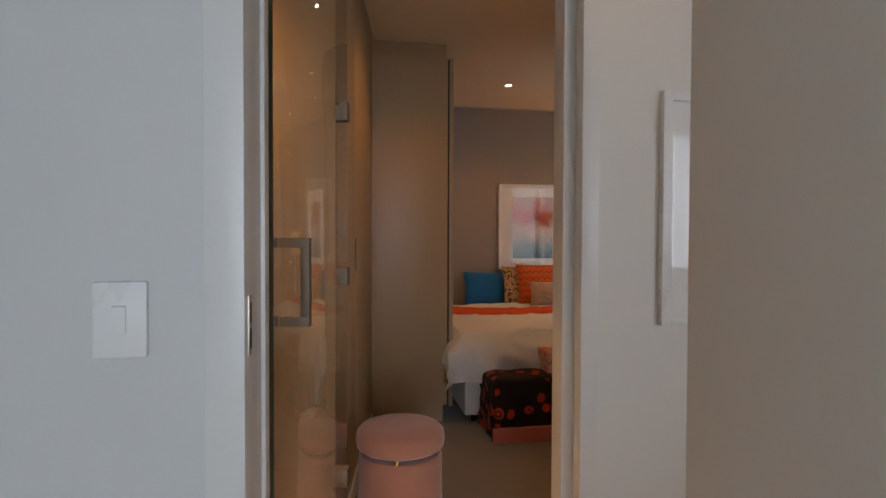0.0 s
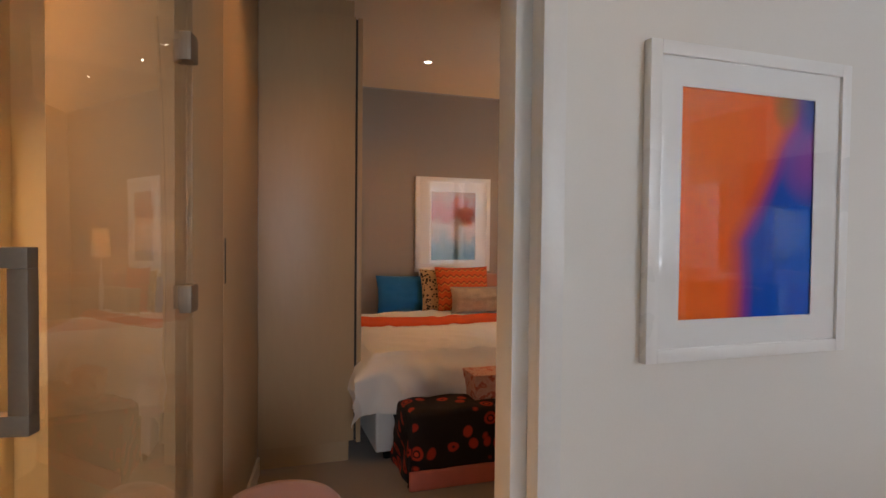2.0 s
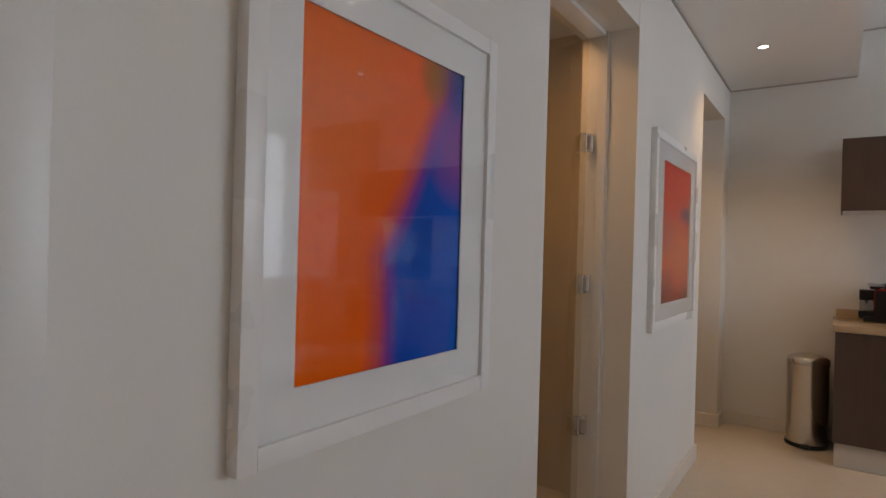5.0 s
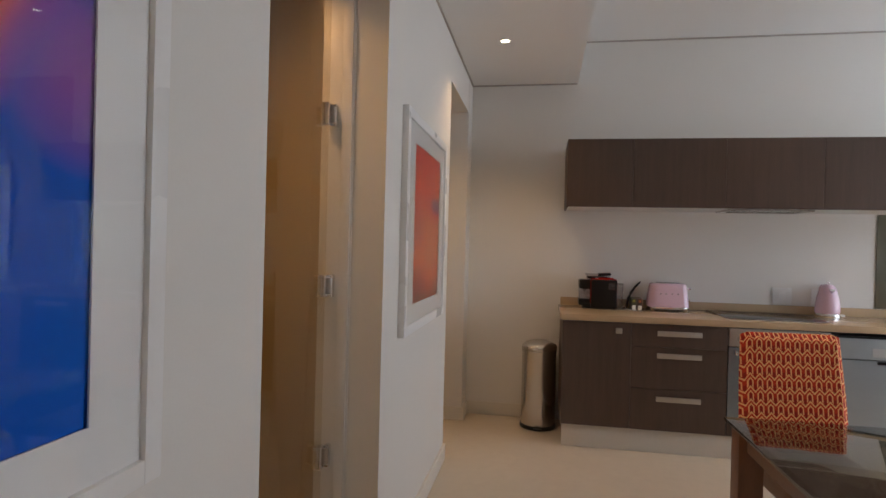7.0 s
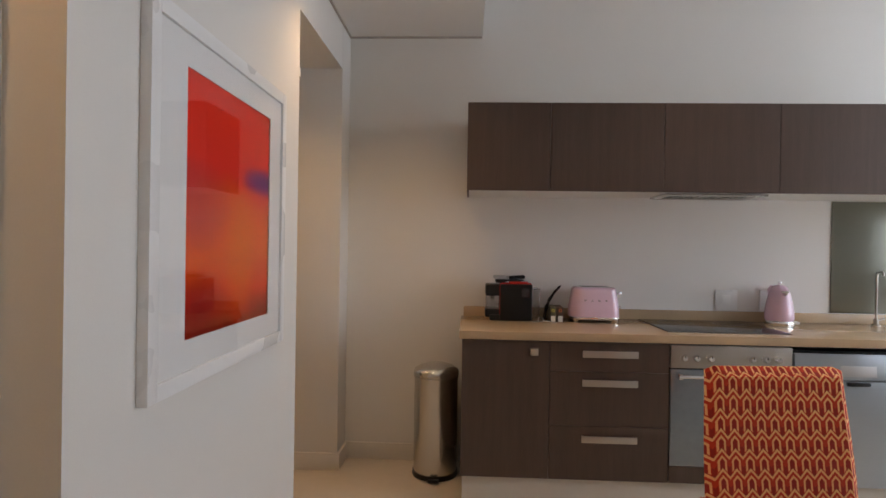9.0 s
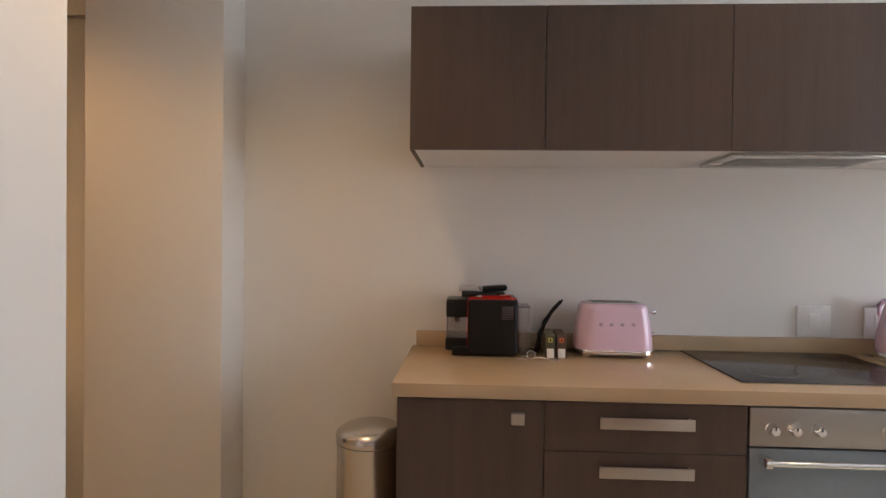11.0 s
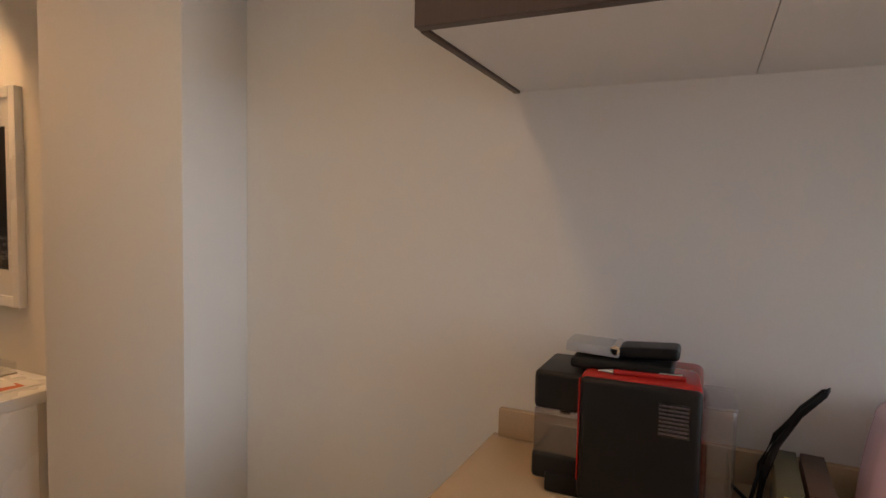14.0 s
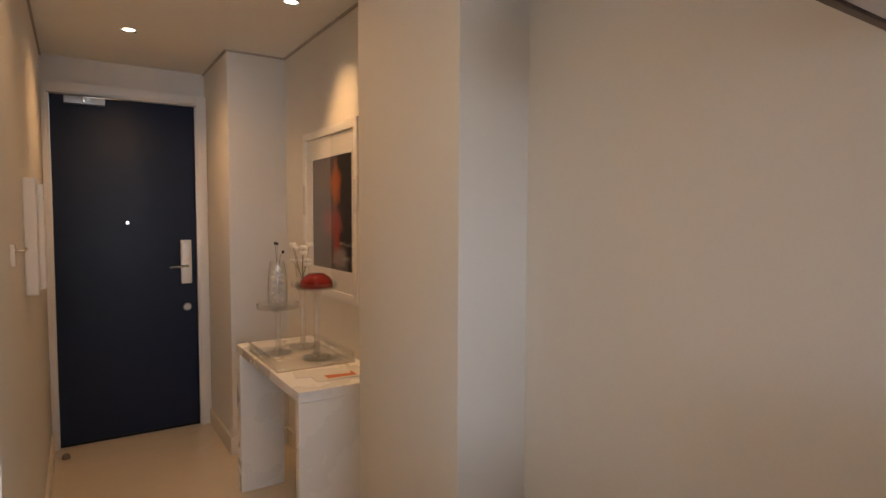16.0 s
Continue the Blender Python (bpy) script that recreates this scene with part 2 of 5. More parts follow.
dark_wood = wood_grain()
shade_mat = shade_fabric()
clear_glass = glass("clear_glass")
door_glass = glass("door_glass", (0.97, 0.96, 0.93), 0.13)
shower_glass = glass("shower_glass", (0.97, 0.95, 0.90), 0.06)
picture_glass = glass("picture_glass", (1, 1, 1), 0.030)
vase_glass = glass("vase_glass", (0.99, 0.992, 0.988), 0.05)
stem_glass = glass("stem_glass", (0.985, 0.985, 0.98), 0.30, 0.08)
table_glass = glass("table_glass", (0.62, 0.61, 0.56), 0.20, 0.03)
tank_glass = glass("tank_plastic", (0.88, 0.88, 0.90), 0.15, 0.2)
sheer = sheer_fabric()
lamp_glow = glowing("downlight_bulb", (1.0, 0.86, 0.66), 14.0)
outdoors = glowing("hazy_daylight", (0.75, 0.85, 1.0), 1.6)


def uv_split(nt):
    tc = nt.nodes.new("ShaderNodeTexCoord")
    s = nt.nodes.new("ShaderNodeSeparateXYZ")
    nt.links.new(tc.outputs["UV"], s.inputs[0])
    return s.outputs[0], s.outputs[1], tc.outputs["UV"]


def blob(nt, u, v, cu, cv, ru, rv):
    """1 in the middle of an ellipse of the sheet, falling to 0 at its rim."""
    a = mth(nt, "POWER", mth(nt, "DIVIDE", mth(nt, "SUBTRACT", u, cu), ru), 2.0)
    c = mth(nt, "POWER", mth(nt, "DIVIDE", mth(nt, "SUBTRACT", v, cv), rv), 2.0)
    n = mth(nt, "SUBTRACT", 1.0, mth(nt, "ADD", a, c))
    return mth(nt, "MAXIMUM", n, 0.0)


def art_orange_blue():
    m, nt, b = nodes_of("orange_and_blue_print")
    u, v, uv = uv_split(nt)
    w = mth(nt, "MULTIPLY", mth(nt, "SUBTRACT", noise_tex(nt, uv, 2.2, 2), 0.5), 0.10)
    edge = mth(nt, "MULTIPLY_ADD", mth(nt, "MAXIMUM", mth(nt, "SUBTRACT", v, 0.34), 0.0), 0.74, 0.48)
    s = mth(nt, "ADD", mth(nt, "SUBTRACT", u, edge), mth(nt, "ADD", w, 0.5))
    col = ramp(nt, s, [(0.0, (0.95, 0.155, 0.001)), (0.36, (0.92, 0.13, 0.002)), (0.45, (0.66, 0.085, 0.10)), (0.51, (0.22, 0.045, 0.36)), (0.58, (0.002, 0.075, 0.50)), (1.0, (0.002, 0.12, 0.60))])
    col = mix(nt, mth(nt, "MULTIPLY", blob(nt, u, v, 1.0, 0.72, 0.30, 0.22), 0.8), col, (0.36, 0.075, 0.36))
    col = mix(nt, mth(nt, "MULTIPLY", blob(nt, u, v, 0.98, 1.0, 0.2, 0.16), 0.95), col, (0.01, 0.05, 0.30))
    col = mix(nt, mth(nt, "MULTIPLY", blob(nt, u, v, 0.78, 0.96, 0.12, 0.12), 0.7), col, (0.16, 0.14, 0.01))
    col = mix(nt, mth(nt, "MULTIPLY", blob(nt, u, v, 0.10, 0.80, 0.5, 0.35), 0.35), col, (0.80, 0.20, 0.01))
    put(nt, b.inputs["Base Color"], col)
    b.inputs["Roughness"].default_value = 0.75
    b.inputs["Specular IOR Level"].default_value = 0.1
    return m


def art_red():
    m, nt, b = nodes_of("red_and_orange_print")
    u, v, uv = uv_split(nt)
    w = mth(nt, "MULTIPLY", mth(nt, "SUBTRACT", noise_tex(nt, uv, 2.5, 3), 0.5), 0.25)
    s = mth(nt, "ADD", v, w)
    col = ramp(nt, s, [(0.0, (0.26, 0.018, 0.003)), (0.14, (0.76, 0.045, 0.003)), (0.3, (0.84, 0.11, 0.004)), (0.52, (0.84, 0.10, 0.012)), (0.62, (0.80, 0.032, 0.02)), (1.0, (0.88, 0.032, 0.01))])
    col = mix(nt, mth(nt, "MULTIPLY", blob(nt, u, v, 0.62, 0.33, 0.22, 0.30), 0.8), col, (0.82, 0.15, 0.003))
    col = mix(nt, mth(nt, "MULTIPLY", blob(nt, u, v, 0.1, 0.5, 0.4, 0.2), 0.7), col, (0.58, 0.06, 0.06))
    col = mix(nt, blob(nt, mth(nt, "ADD", u, w), v, 0.95, 0.66, 0.36, 0.075), col, (0.13, 0.025, 0.20))
    col = mix(nt, mth(nt, "MULTIPLY", blob(nt, u, v, 0.15, 0.12, 0.3, 0.14), 0.7), col, (0.30, 0.008, 0.015))
    put(nt, b.inputs["Base Color"], col)
    b.inputs["Roughness"].default_value = 0.75
    b.inputs["Specular IOR Level"].default_value = 0.1
    return m


def art_cloud():
    m, nt, b = nodes_of("pink_cloud_print")
    u, v, uv = uv_split(nt)
    n = noise_tex(nt, uv, 4.0, 6)
    s = mth(nt, "MULTIPLY_ADD", mth(nt, "SUBTRACT", n, 0.5), 0.55, v)
    col = ramp(nt, s, [(0.08, (0.10, 0.22, 0.28)), (0.22, (0.22, 0.32, 0.36)), (0.34, (0.46, 0.42, 0.38)), (0.5, (0.62, 0.50, 0.44)), (0.62, (0.50, 0.16, 0.13)), (0.8, (0.58, 0.22, 0.19)), (0.95, (0.55, 0.40, 0.34))])
    put(nt, b.inputs["Base Color"], col)
    b.inputs["Roughness"].default_value = 0.75
    b.inputs["Specular IOR Level"].default_value = 0.1
    return m


def art_flame():
    m, nt, b = nodes_of("dark_print_with_orange_shapes")
    u, v, uv = uv_split(nt)
    w = mth(nt, "MULTIPLY", mth(nt, "SUBTRACT", noise_tex(nt, uv, 6.0, 5), 0.5), 0.3)
    us = mth(nt, "ADD", u, w)
    # the grey up to u 0.6 paints a reflection into the dark print
    col = ramp(nt, u, [(0.0, (0.10, 0.085, 0.075)), (0.6, (0.13, 0.11, 0.10)), (0.66, (0.012, 0.010, 0.010)), (1.0, (0.010, 0.009, 0.009))])
    col = mix(nt, mth(nt, "MULTIPLY", blob(nt, us, v, 0.60, 0.76, 0.14, 0.24), 0.75), col, (0.80, 0.20, 0.02))
    col = mix(nt, mth(nt, "MULTIPLY", blob(nt, us, v, 0.5, 0.42, 0.3, 0.16), 0.55), col, (0.50, 0.14, 0.08))
    col = mix(nt, mth(nt, "MULTIPLY", blob(nt, us, v, 0.62, 0.30, 0.12, 0.3), 0.8), col, (0.45, 0.05, 0.02))
    col = mix(nt, mth(nt, "MULTIPLY", blob(nt, us, v, 0.72, 0.10, 0.22, 0.12), 0.8), col, (0.45, 0.42, 0.40))
    put(nt, b.inputs["Base Color"], col)
    b.inputs["Roughness"].default_value = 0.5
    return m


def arch_weave():
    """Rows of cream zigzags over cream arches, on red and maroon cloth."""
    m, nt, b = nodes_of("red_arch_weave")
    u, v, uv = uv_split(nt)
    uu = mth(nt, "FRACT", mth(nt, "DIVIDE", u, 0.040))
    tri = mth(nt, "MULTIPLY", mth(nt, "ABSOLUTE", mth(nt, "SUBTRACT", uu, 0.5)), 2.0)
    f = mth(nt, "FRACT", mth(nt, "ADD", mth(nt, "DIVIDE", v, 0.0635), mth(nt, "MULTIPLY", tri, 0.42)))
    zig = mth(nt, "LESS_THAN", f, 0.16)
    legs = mth(nt, "LESS_THAN", mth(nt, "ABSOLUTE", mth(nt, "SUBTRACT", tri, 0.50)), 0.135)
    top = mth(nt, "LESS_THAN", mth(nt, "ABSOLUTE", mth(nt, "SUBTRACT", f, 0.74)), 0.075)
    arch = mth(nt, "MULTIPLY", mth(nt, "MAXIMUM", mth(nt, "MULTIPLY", legs, mth(nt, "MULTIPLY", mth(nt, "LESS_THAN", f, 0.80), mth(nt, "GREATER_THAN", f, 0.24))), mth(nt, "MULTIPLY", top, mth(nt, "LESS_THAN", tri, 0.62))), 1.0)
    core = mth(nt, "MAXIMUM", mth(nt, "LESS_THAN", tri, 0.30), mth(nt, "GREATER_THAN", tri, 0.74))
    inner = mth(nt, "MULTIPLY", core, mth(nt, "LESS_THAN", f, 0.62))
    n = noise_tex(nt, uv, 420.0, 3)
    col = mix(nt, inner, (0.66, 0.042, 0.011), (0.38, 0.018, 0.008))
    col = mix(nt, mth(nt, "MAXIMUM", zig, arch), col, (1.0, 0.56, 0.23))
    col = mix(nt, mth(nt, "MULTIPLY", n, 0.10), col, (0.30, 0.05, 0.02))
    put(nt, b.inputs["Base Color"], col)
    b.inputs["Roughness"].default_value = 0.92
    b.inputs["Sheen Weight"].default_value = 0.05
    bump(nt, b, n, 0.5)
    return m


def ring_weave():
    """Black cloth with a scatter of dull red rings and dots."""
    m, nt, b = nodes_of("black_cloth_with_red_rings")
    u, v, uv = uv_split(nt)
    vo = nt.nodes.new("ShaderNodeTexVoronoi")
    vo.inputs["Scale"].default_value, vo.inputs["Randomness"].default_value = 10.5, 0.7
    nt.links.new(uv, vo.inputs["Vector"])
    d = vo.outputs["Distance"]
    ring = ramp(nt, d, [(0.0, (0.74, 0.065, 0.02)), (0.15, (0.70, 0.06, 0.02)), (0.16, (0.03, 0.008, 0.006)), (0.22, (0.03, 0.008, 0.006)), (0.25, (0.58, 0.045, 0.018)), (0.36, (0.58, 0.045, 0.018)), (0.41, (0.014, 0.009, 0.008))])
    n = noise_tex(nt, uv, 260.0, 3)
    put(nt, b.inputs["Base Color"], mix(nt, mth(nt, "MULTIPLY", n, 0.25), ring, (0.03, 0.012, 0.01)))
    b.inputs["Roughness"].default_value = 0.95
    b.inputs["Sheen Weight"].default_value = 0.0
    bump(nt, b, n, 0.7)
    return m


def wavy_knit():
    m, nt, b = nodes_of("orange_wavy_knit")
    u, v, uv = uv_split(nt)
    wave = mth(nt, "MULTIPLY", mth(nt, "SINE", mth(nt, "MULTIPLY", u, 110.0)), 0.16)
    f = mth(nt, "FRACT", mth(nt, "ADD", mth(nt, "DIVIDE", v, 0.062), wave))
    put(nt, b.inputs["Base Color"], ramp(nt, f, [(0.0, (0.72, 0.13, 0.025)), (0.5, (0.66, 0.09, 0.02)), (0.62, (0.74, 0.30, 0.06)), (0.78, (0.30, 0.03, 0.012)), (1.0, (0.66, 0.10, 0.02))]))
    b.inputs["Roughness"].default_value = 0.9
    bump(nt, b, f, 0.8, 0.006)
    return m


def leopard():
    m, nt, b = nodes_of("spotted_fabric")
    u, v, uv = uv_split(nt)
    vo = nt.nodes.new("ShaderNodeTexVoronoi")
    vo.inputs["Scale"].default_value = 38.0
    nt.links.new(uv, vo.inputs["Vector"])
    put(nt, b.inputs["Base Color"], ramp(nt, vo.outputs["Distance"], [(0.0, (0.16, 0.08, 0.03)), (0.2, (0.02, 0.013, 0.01)), (0.36, (0.02, 0.013, 0.01)), (0.42, (0.55, 0.38, 0.2))]))
    b.inputs["Roughness"].default_value = 0.9
    return m


def floral_card():
    m, nt, b = nodes_of("pink_floral_card")
    u, v, uv = uv_split(nt)
    n = noise_tex(nt, uv, 22.0, 3)
    put(nt, b.inputs["Base Color"], ramp(nt, n, [(0.4, (0.66, 0.36, 0.30)), (0.52, (0.70, 0.45, 0.38)), (0.6, (0.55, 0.12, 0.09)), (0.7, (0.66, 0.34, 0.28))]))
    b.inputs["Roughness"].default_value = 0.75
    b.inputs["Specular IOR Level"].default_value = 0.1
    return m


def art_blossoms():
    m, nt, b = nodes_of("white_print_with_red_blossoms")
    u, v, uv = uv_split(nt)
    w = mth(nt, "MULTIPLY", mth(nt, "SUBTRACT", noise_tex(nt, uv, 9.0, 4), 0.5), 0.12)
    us, vs = mth(nt, "ADD", u, w), mth(nt, "ADD", v, w)
    col = ramp(nt, noise_tex(nt, uv, 3.0, 3), [(0.3, (0.70, 0.66, 0.62)), (0.7, (0.78, 0.75, 0.72))])
    for cu, cv in ((0.22, 0.84), (0.66, 0.72), (0.80, 0.78), (0.86, 0.30), (0.60, 0.10)):
        col = mix(nt, mth(nt, "MINIMUM", mth(nt, "MULTIPLY", blob(nt, us, vs, cu, cv, 0.15, 0.06), 3.0), 1.0), col, (0.45, 0.05, 0.04))
    put(nt, b.inputs["Base Color"], col)
    b.inputs["Roughness"].default_value = 0.75
    return m


art_blossom = art_blossoms()
art_1, art_2, art_bed, art_3 = art_orange_blue(), art_red(), art_cloud(), art_flame()
weave, rings, knit, spotted, floral = arch_weave(), ring_weave(), wavy_knit(), leopard(), floral_card()


# ---- mesh helpers ----
def bx(bm, x0, y0, z0, x1, y1, z1):
    r = bmesh.ops.create_cube(bm, size=1.0)
    m = Matrix.Translation(((x0 + x1) / 2, (y0 + y1) / 2, (z0 + z1) / 2)) @ Matrix.Diagonal((abs(x1 - x0), abs(y1 - y0), abs(z1 - z0), 1))
    bmesh.ops.transform(bm, matrix=m, verts=r["verts"])
    return r["verts"]


def box(x0, y0, z0, x1, y1, z1, bevel=0.0, segs=2):
    bm = bmesh.new()
    bx(bm, x0, y0, z0, x1, y1, z1)
    if bevel:
        bmesh.ops.bevel(bm, geom=bm.edges[:], offset=bevel, segments=segs, profile=0.6, affect="EDGES")
    return bm


def boxes(rows, bevel=0.0):
    bm = bmesh.new()
    for r in rows:
        bx(bm, *r)
    if bevel:
        bmesh.ops.bevel(bm, geom=bm.edges[:], offset=bevel, segments=2, profile=0.6, affect="EDGES")
    return bm


def lathe(profile, segs=40, axis_m=None):
    """A turned solid from (radius, height) pairs."""
    bm = bmesh.new()
    loops = []
    for r, z in profile:
        if r < 1e-5:
            loops.append([bm.verts.new((0, 0, z))])
        else:
            loops.append([bm.verts.new((r * math.cos(2 * math.pi * i / segs), r * math.sin(2 * math.pi * i / segs), z)) for i in range(segs)])
    for a, b in zip(loops, loops[1:]):
        for i in range(segs):
            j = (i + 1) % segs
            if len(a) == 1 and len(b) == 1:
                continue
            if len(a) == 1:
                bm.faces.new((a[0], b[i], b[j]))
            elif len(b) == 1:
                bm.faces.new((a[i], a[j], b[0]))
            else:
                bm.faces.new((a[i], a[j], b[j], b[i]))
    bmesh.ops.recalc_face_normals(bm, faces=bm.faces[:])
    if axis_m:
        bmesh.ops.transform(bm, matrix=axis_m, verts=bm.verts[:])
    return bm


def tube(points, radius, segs=10, closed=False):
    """A round bar that follows points."""
    bm = bmesh.new()
    pts = [Vector(p) for p in points]
    n = len(pts)
    rings_ = []
    for i, p in enumerate(pts):
        a = pts[(i - 1) % n] if closed or i > 0 else p
        b = pts[(i + 1) % n] if closed or i < n - 1 else p
        q = (b - a).normalized().to_track_quat("Z", "Y")
        rings_.append([bm.verts.new(p + q @ Vector((radius * math.cos(2 * math.pi * k / segs), radius * math.sin(2 * math.pi * k / segs), 0))) for k in range(segs)])
    pairs = list(zip(rings_, rings_[1:])) + ([(rings_[-1], rings_[0])] if closed else [])
    for a, b in pairs:
        off = min(range(segs), key=lambda k: (a[0].co - b[k].co).length)
        for k in range(segs):
            bm.faces.new((a[k], a[(k + 1) % segs], b[(k + 1 + off) % segs], b[(k + off) % segs]))
    if not closed:
        bm.faces.new(rings_[0][::-1])
        bm.faces.new(rings_[-1])
    bmesh.ops.recalc_face_normals(bm, faces=bm.faces[:])
    return bm


def turn(bm, m):
    bmesh.ops.transform(bm, matrix=m, verts=bm.verts[:])
    return bm


def grid_sheet(nu, nv, f):
    """A sheet of nu by nv cells; f(u, v) gives the place."""
    bm = bmesh.new()
    vs = [[bm.verts.new(f(i / nu, j / nv)) for i in range(nu + 1)] for j in range(nv + 1)]
    for j in range(nv):
        for i in range(nu):
            bm.faces.new((vs[j][i], vs[j][i + 1], vs[j + 1][i + 1], vs[j + 1][i]))
    return bm


def box_uv(bm, su=1.0, sv=1.0, ou=0.0, ov=0.0):
    """UVs in metres, by each face's main direction."""
    lay = bm.loops.layers.uv.verify()
    bm.normal_update()
    for f in bm.faces:
        n = f.normal
        ax = max(range(3), key=lambda k: abs(n[k]))
        for l in f.loops:
            c = l.vert.co
            p, q = ((c.y, c.z), (c.x, c.z), (c.y, c.x))[ax]
            l[lay].uv = ((p - ou) * su, (q - ov) * sv)
    return bm


def mesh_of(name, bm, material, smooth=True):
    me = bpy.data.meshes.new(name)
    bm.normal_update()
    bm.to_mesh(me)
    bm.free()
    me.materials.append(material)
    if smooth:
        me.polygons.foreach_set("use_smooth", [True] * len(me.polygons))
        me.set_sharp_from_angle(angle=radians(38))
    return me


def part(name, bm, material, parent, label=""):
    ob = new(name, mesh_of(name, bm, material))
    ob.parent = parent
    if label:
        ob["label"] = label
    return ob


def thing(name, m, label, category, group="", kind=""):
    ob = new(name)
    ob.empty_display_size = 0.05
    ob.matrix_world = m if isinstance(m, Matrix) else pose(*m)
    return tagged(ob, label, category, group, kind)


def single(name, bm, material, m, label, category, group=""):
    ob = new(name, mesh_of(name, bm, material))
    ob.matrix_world = m if isinstance(m, Matrix) else pose(*m)
    return tagged(ob, label, category, group)


def structure(name, bm, material, label, category, m=None):
    ob = new(name, mesh_of(name, bm, material))
    if m is not None:
        ob.matrix_world = m
    return tagged(ob, label, category, kind="structure")


# ---- the shell ----
WY, WB = 2.55, 2.80  # front and back of the long picture wall
KX = 5.49  # face of the kitchen wall
LOW, HIGH, HALL = 2.62, 2.94, 2.31  # ceilings
LEFT = pose(-0.304, 1.757, 0, 0, 0, -7.65)  # the bathroom and cupboard side of the bedroom passage runs askew

structure("floor", box(-2.2, -3.9, -0.12, 5.9, 6.6, 0.0), floor_tile, "polished cream porcelain floor", "floor")
structure("bedroom_carpet", boxes([(-0.9, 2.80, 0.0, 0.72, 6.38, 0.006), (0.72, 3.95, 0.0, 3.6, 6.38, 0.006), (0.72, 2.80, 0.0, 1.70, 3.95, 0.006)]), carpet, "taupe carpet of the bedroom", "carpet")

structure("wall_north_1", boxes([(0.72, WY, 0, 2.085, WB, HIGH), (-0.22, WY, 2.36, 0.716, WB, HIGH), (2.085, WY + 0.002, 2.30, 3.005, WB, HIGH)]), wall_paint, "white painted wall with two openings", "wall")
structure("wall_north_2", boxes([(3.005, WY, 0, 4.445, WB, HIGH), (4.445, WY + 0.002, HALL + 0.05, 5.285, WB, HIGH)]), wall_paint, "white painted wall beside the entrance passage", "wall")
structure("wall_pier", boxes([(5.285, WY, 0, 5.80, 3.095, HIGH)], 0.004), wall_paint, "white painted pier between kitchen and entrance", "wall")
structure("wall_east", box(KX, -3.9, 0, 5.80, WY - 0.001, HIGH + 0.05), wall_paint, "white painted kitchen wall", "wall")
structure("wall_niche", box(5.615, 3.096, 0, 5.80, 4.849, HALL + 0.2), wall_paint, "warm white back wall of the console niche", "wall")
structure("wall_pillar", box(5.285, 4.85, 0, 5.80, 5.70, HALL + 0.2, 0.004), wall_paint, "white painted pillar beside the front door", "wall")
structure("wall_entrance_left", box(4.20, WB + 0.001, 0, 4.40, 5.70, HALL + 0.2), wall_paint, "warm white wall of the entrance passage", "wall")
structure("wall_entrance_end", boxes([(4.40, 5.52, 0, 4.432, 5.70, 2.10), (5.222, 5.52, 0, 5.285, 5.70, 2.10), (4.40, 5.52, 2.10, 5.285, 5.70, HALL + 0.2)]), wall_paint, "white wall round the front door", "wall")
structure("wall_south", boxes([(0.62, -2.95, 0, 2.60, -2.75, HIGH), (5.40, -2.95, 0, KX, -2.75, HIGH), (2.60, -2.95, 2.7, 5.40, -2.75, HIGH), (2.60, -2.95, 0, 5.40, -2.75, 0.85)]), wall_paint, "white wall round the living room window", "wall")
structure("wall_partition", box(0.505, -3.9, 0, 0.62, 1.593, HIGH, 0.003), wall_paint, "white partition between lobby and living room", "wall")
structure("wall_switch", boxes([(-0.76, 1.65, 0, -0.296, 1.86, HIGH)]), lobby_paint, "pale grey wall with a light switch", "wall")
structure("wall_lobby_west", box(-0.86, -2.8, 0, -0.693, 1.649, HIGH), wall_paint, "white wall of the lobby", "wall")
structure("wall_lobby_south", boxes([(-0.693, -2.8, 0, -0.35, -2.7, HIGH), (0.4, -2.8, 0, 0.505, -2.7, HIGH), (-0.35, -2.8, 2.4, 0.4, -2.7, HIGH), (-0.35, -2.8, 0, 0.4, -2.7, 0.4)]), wall_paint, "white wall round the lobby window", "wall")
structure("wall_bedroom_north", box(-0.9, 6.38, 0, 3.75, 6.55, HIGH), bed_paint, "taupe painted wall behind the bed", "wall")
structure("wall_bedroom_east", box(3.6, 3.30, 0, 3.75, 6.38, HIGH), wall_paint, "white bedroom wall", "wall")
# the light well behind this unseen wall is made up, to let daylight in
structure("wall_bedroom_south", boxes([(1.70, 3.80, 0, 2.30, 3.95, HIGH), (3.20, 3.80, 0, 3.6, 3.95, HIGH), (2.30, 3.80, 2.20, 3.20, 3.95, HIGH), (2.30, 3.80, 0, 3.20, 3.95, 0.80), (1.70, WB + 0.001, 0, 1.80, 3.80, HIGH)]), wall_paint, "white bedroom wall with a window to a made-up light well", "wall")
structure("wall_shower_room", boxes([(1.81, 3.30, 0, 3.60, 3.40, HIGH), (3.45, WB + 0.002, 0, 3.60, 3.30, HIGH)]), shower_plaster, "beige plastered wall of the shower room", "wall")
structure("wall_bathroom", boxes([(-0.90, 0.2, 0, -0.78, 2.10, HIGH), (-0.78, 1.97, 0, -0.301, 2.10, HIGH), (-0.42, 0.12, 0, -0.05, 0.2, HIGH), (-0.12, 0.22, 2.42, 0.0, 1.154, HIGH)]), bath_tile, "beige plastered walls of the bathroom", "wall", LEFT)
structure("ceiling_living", box(0.62, -3.9, HIGH, 5.8, 1.73, HIGH + 0.1), ceiling_paint, "high white living room ceiling", "ceiling")
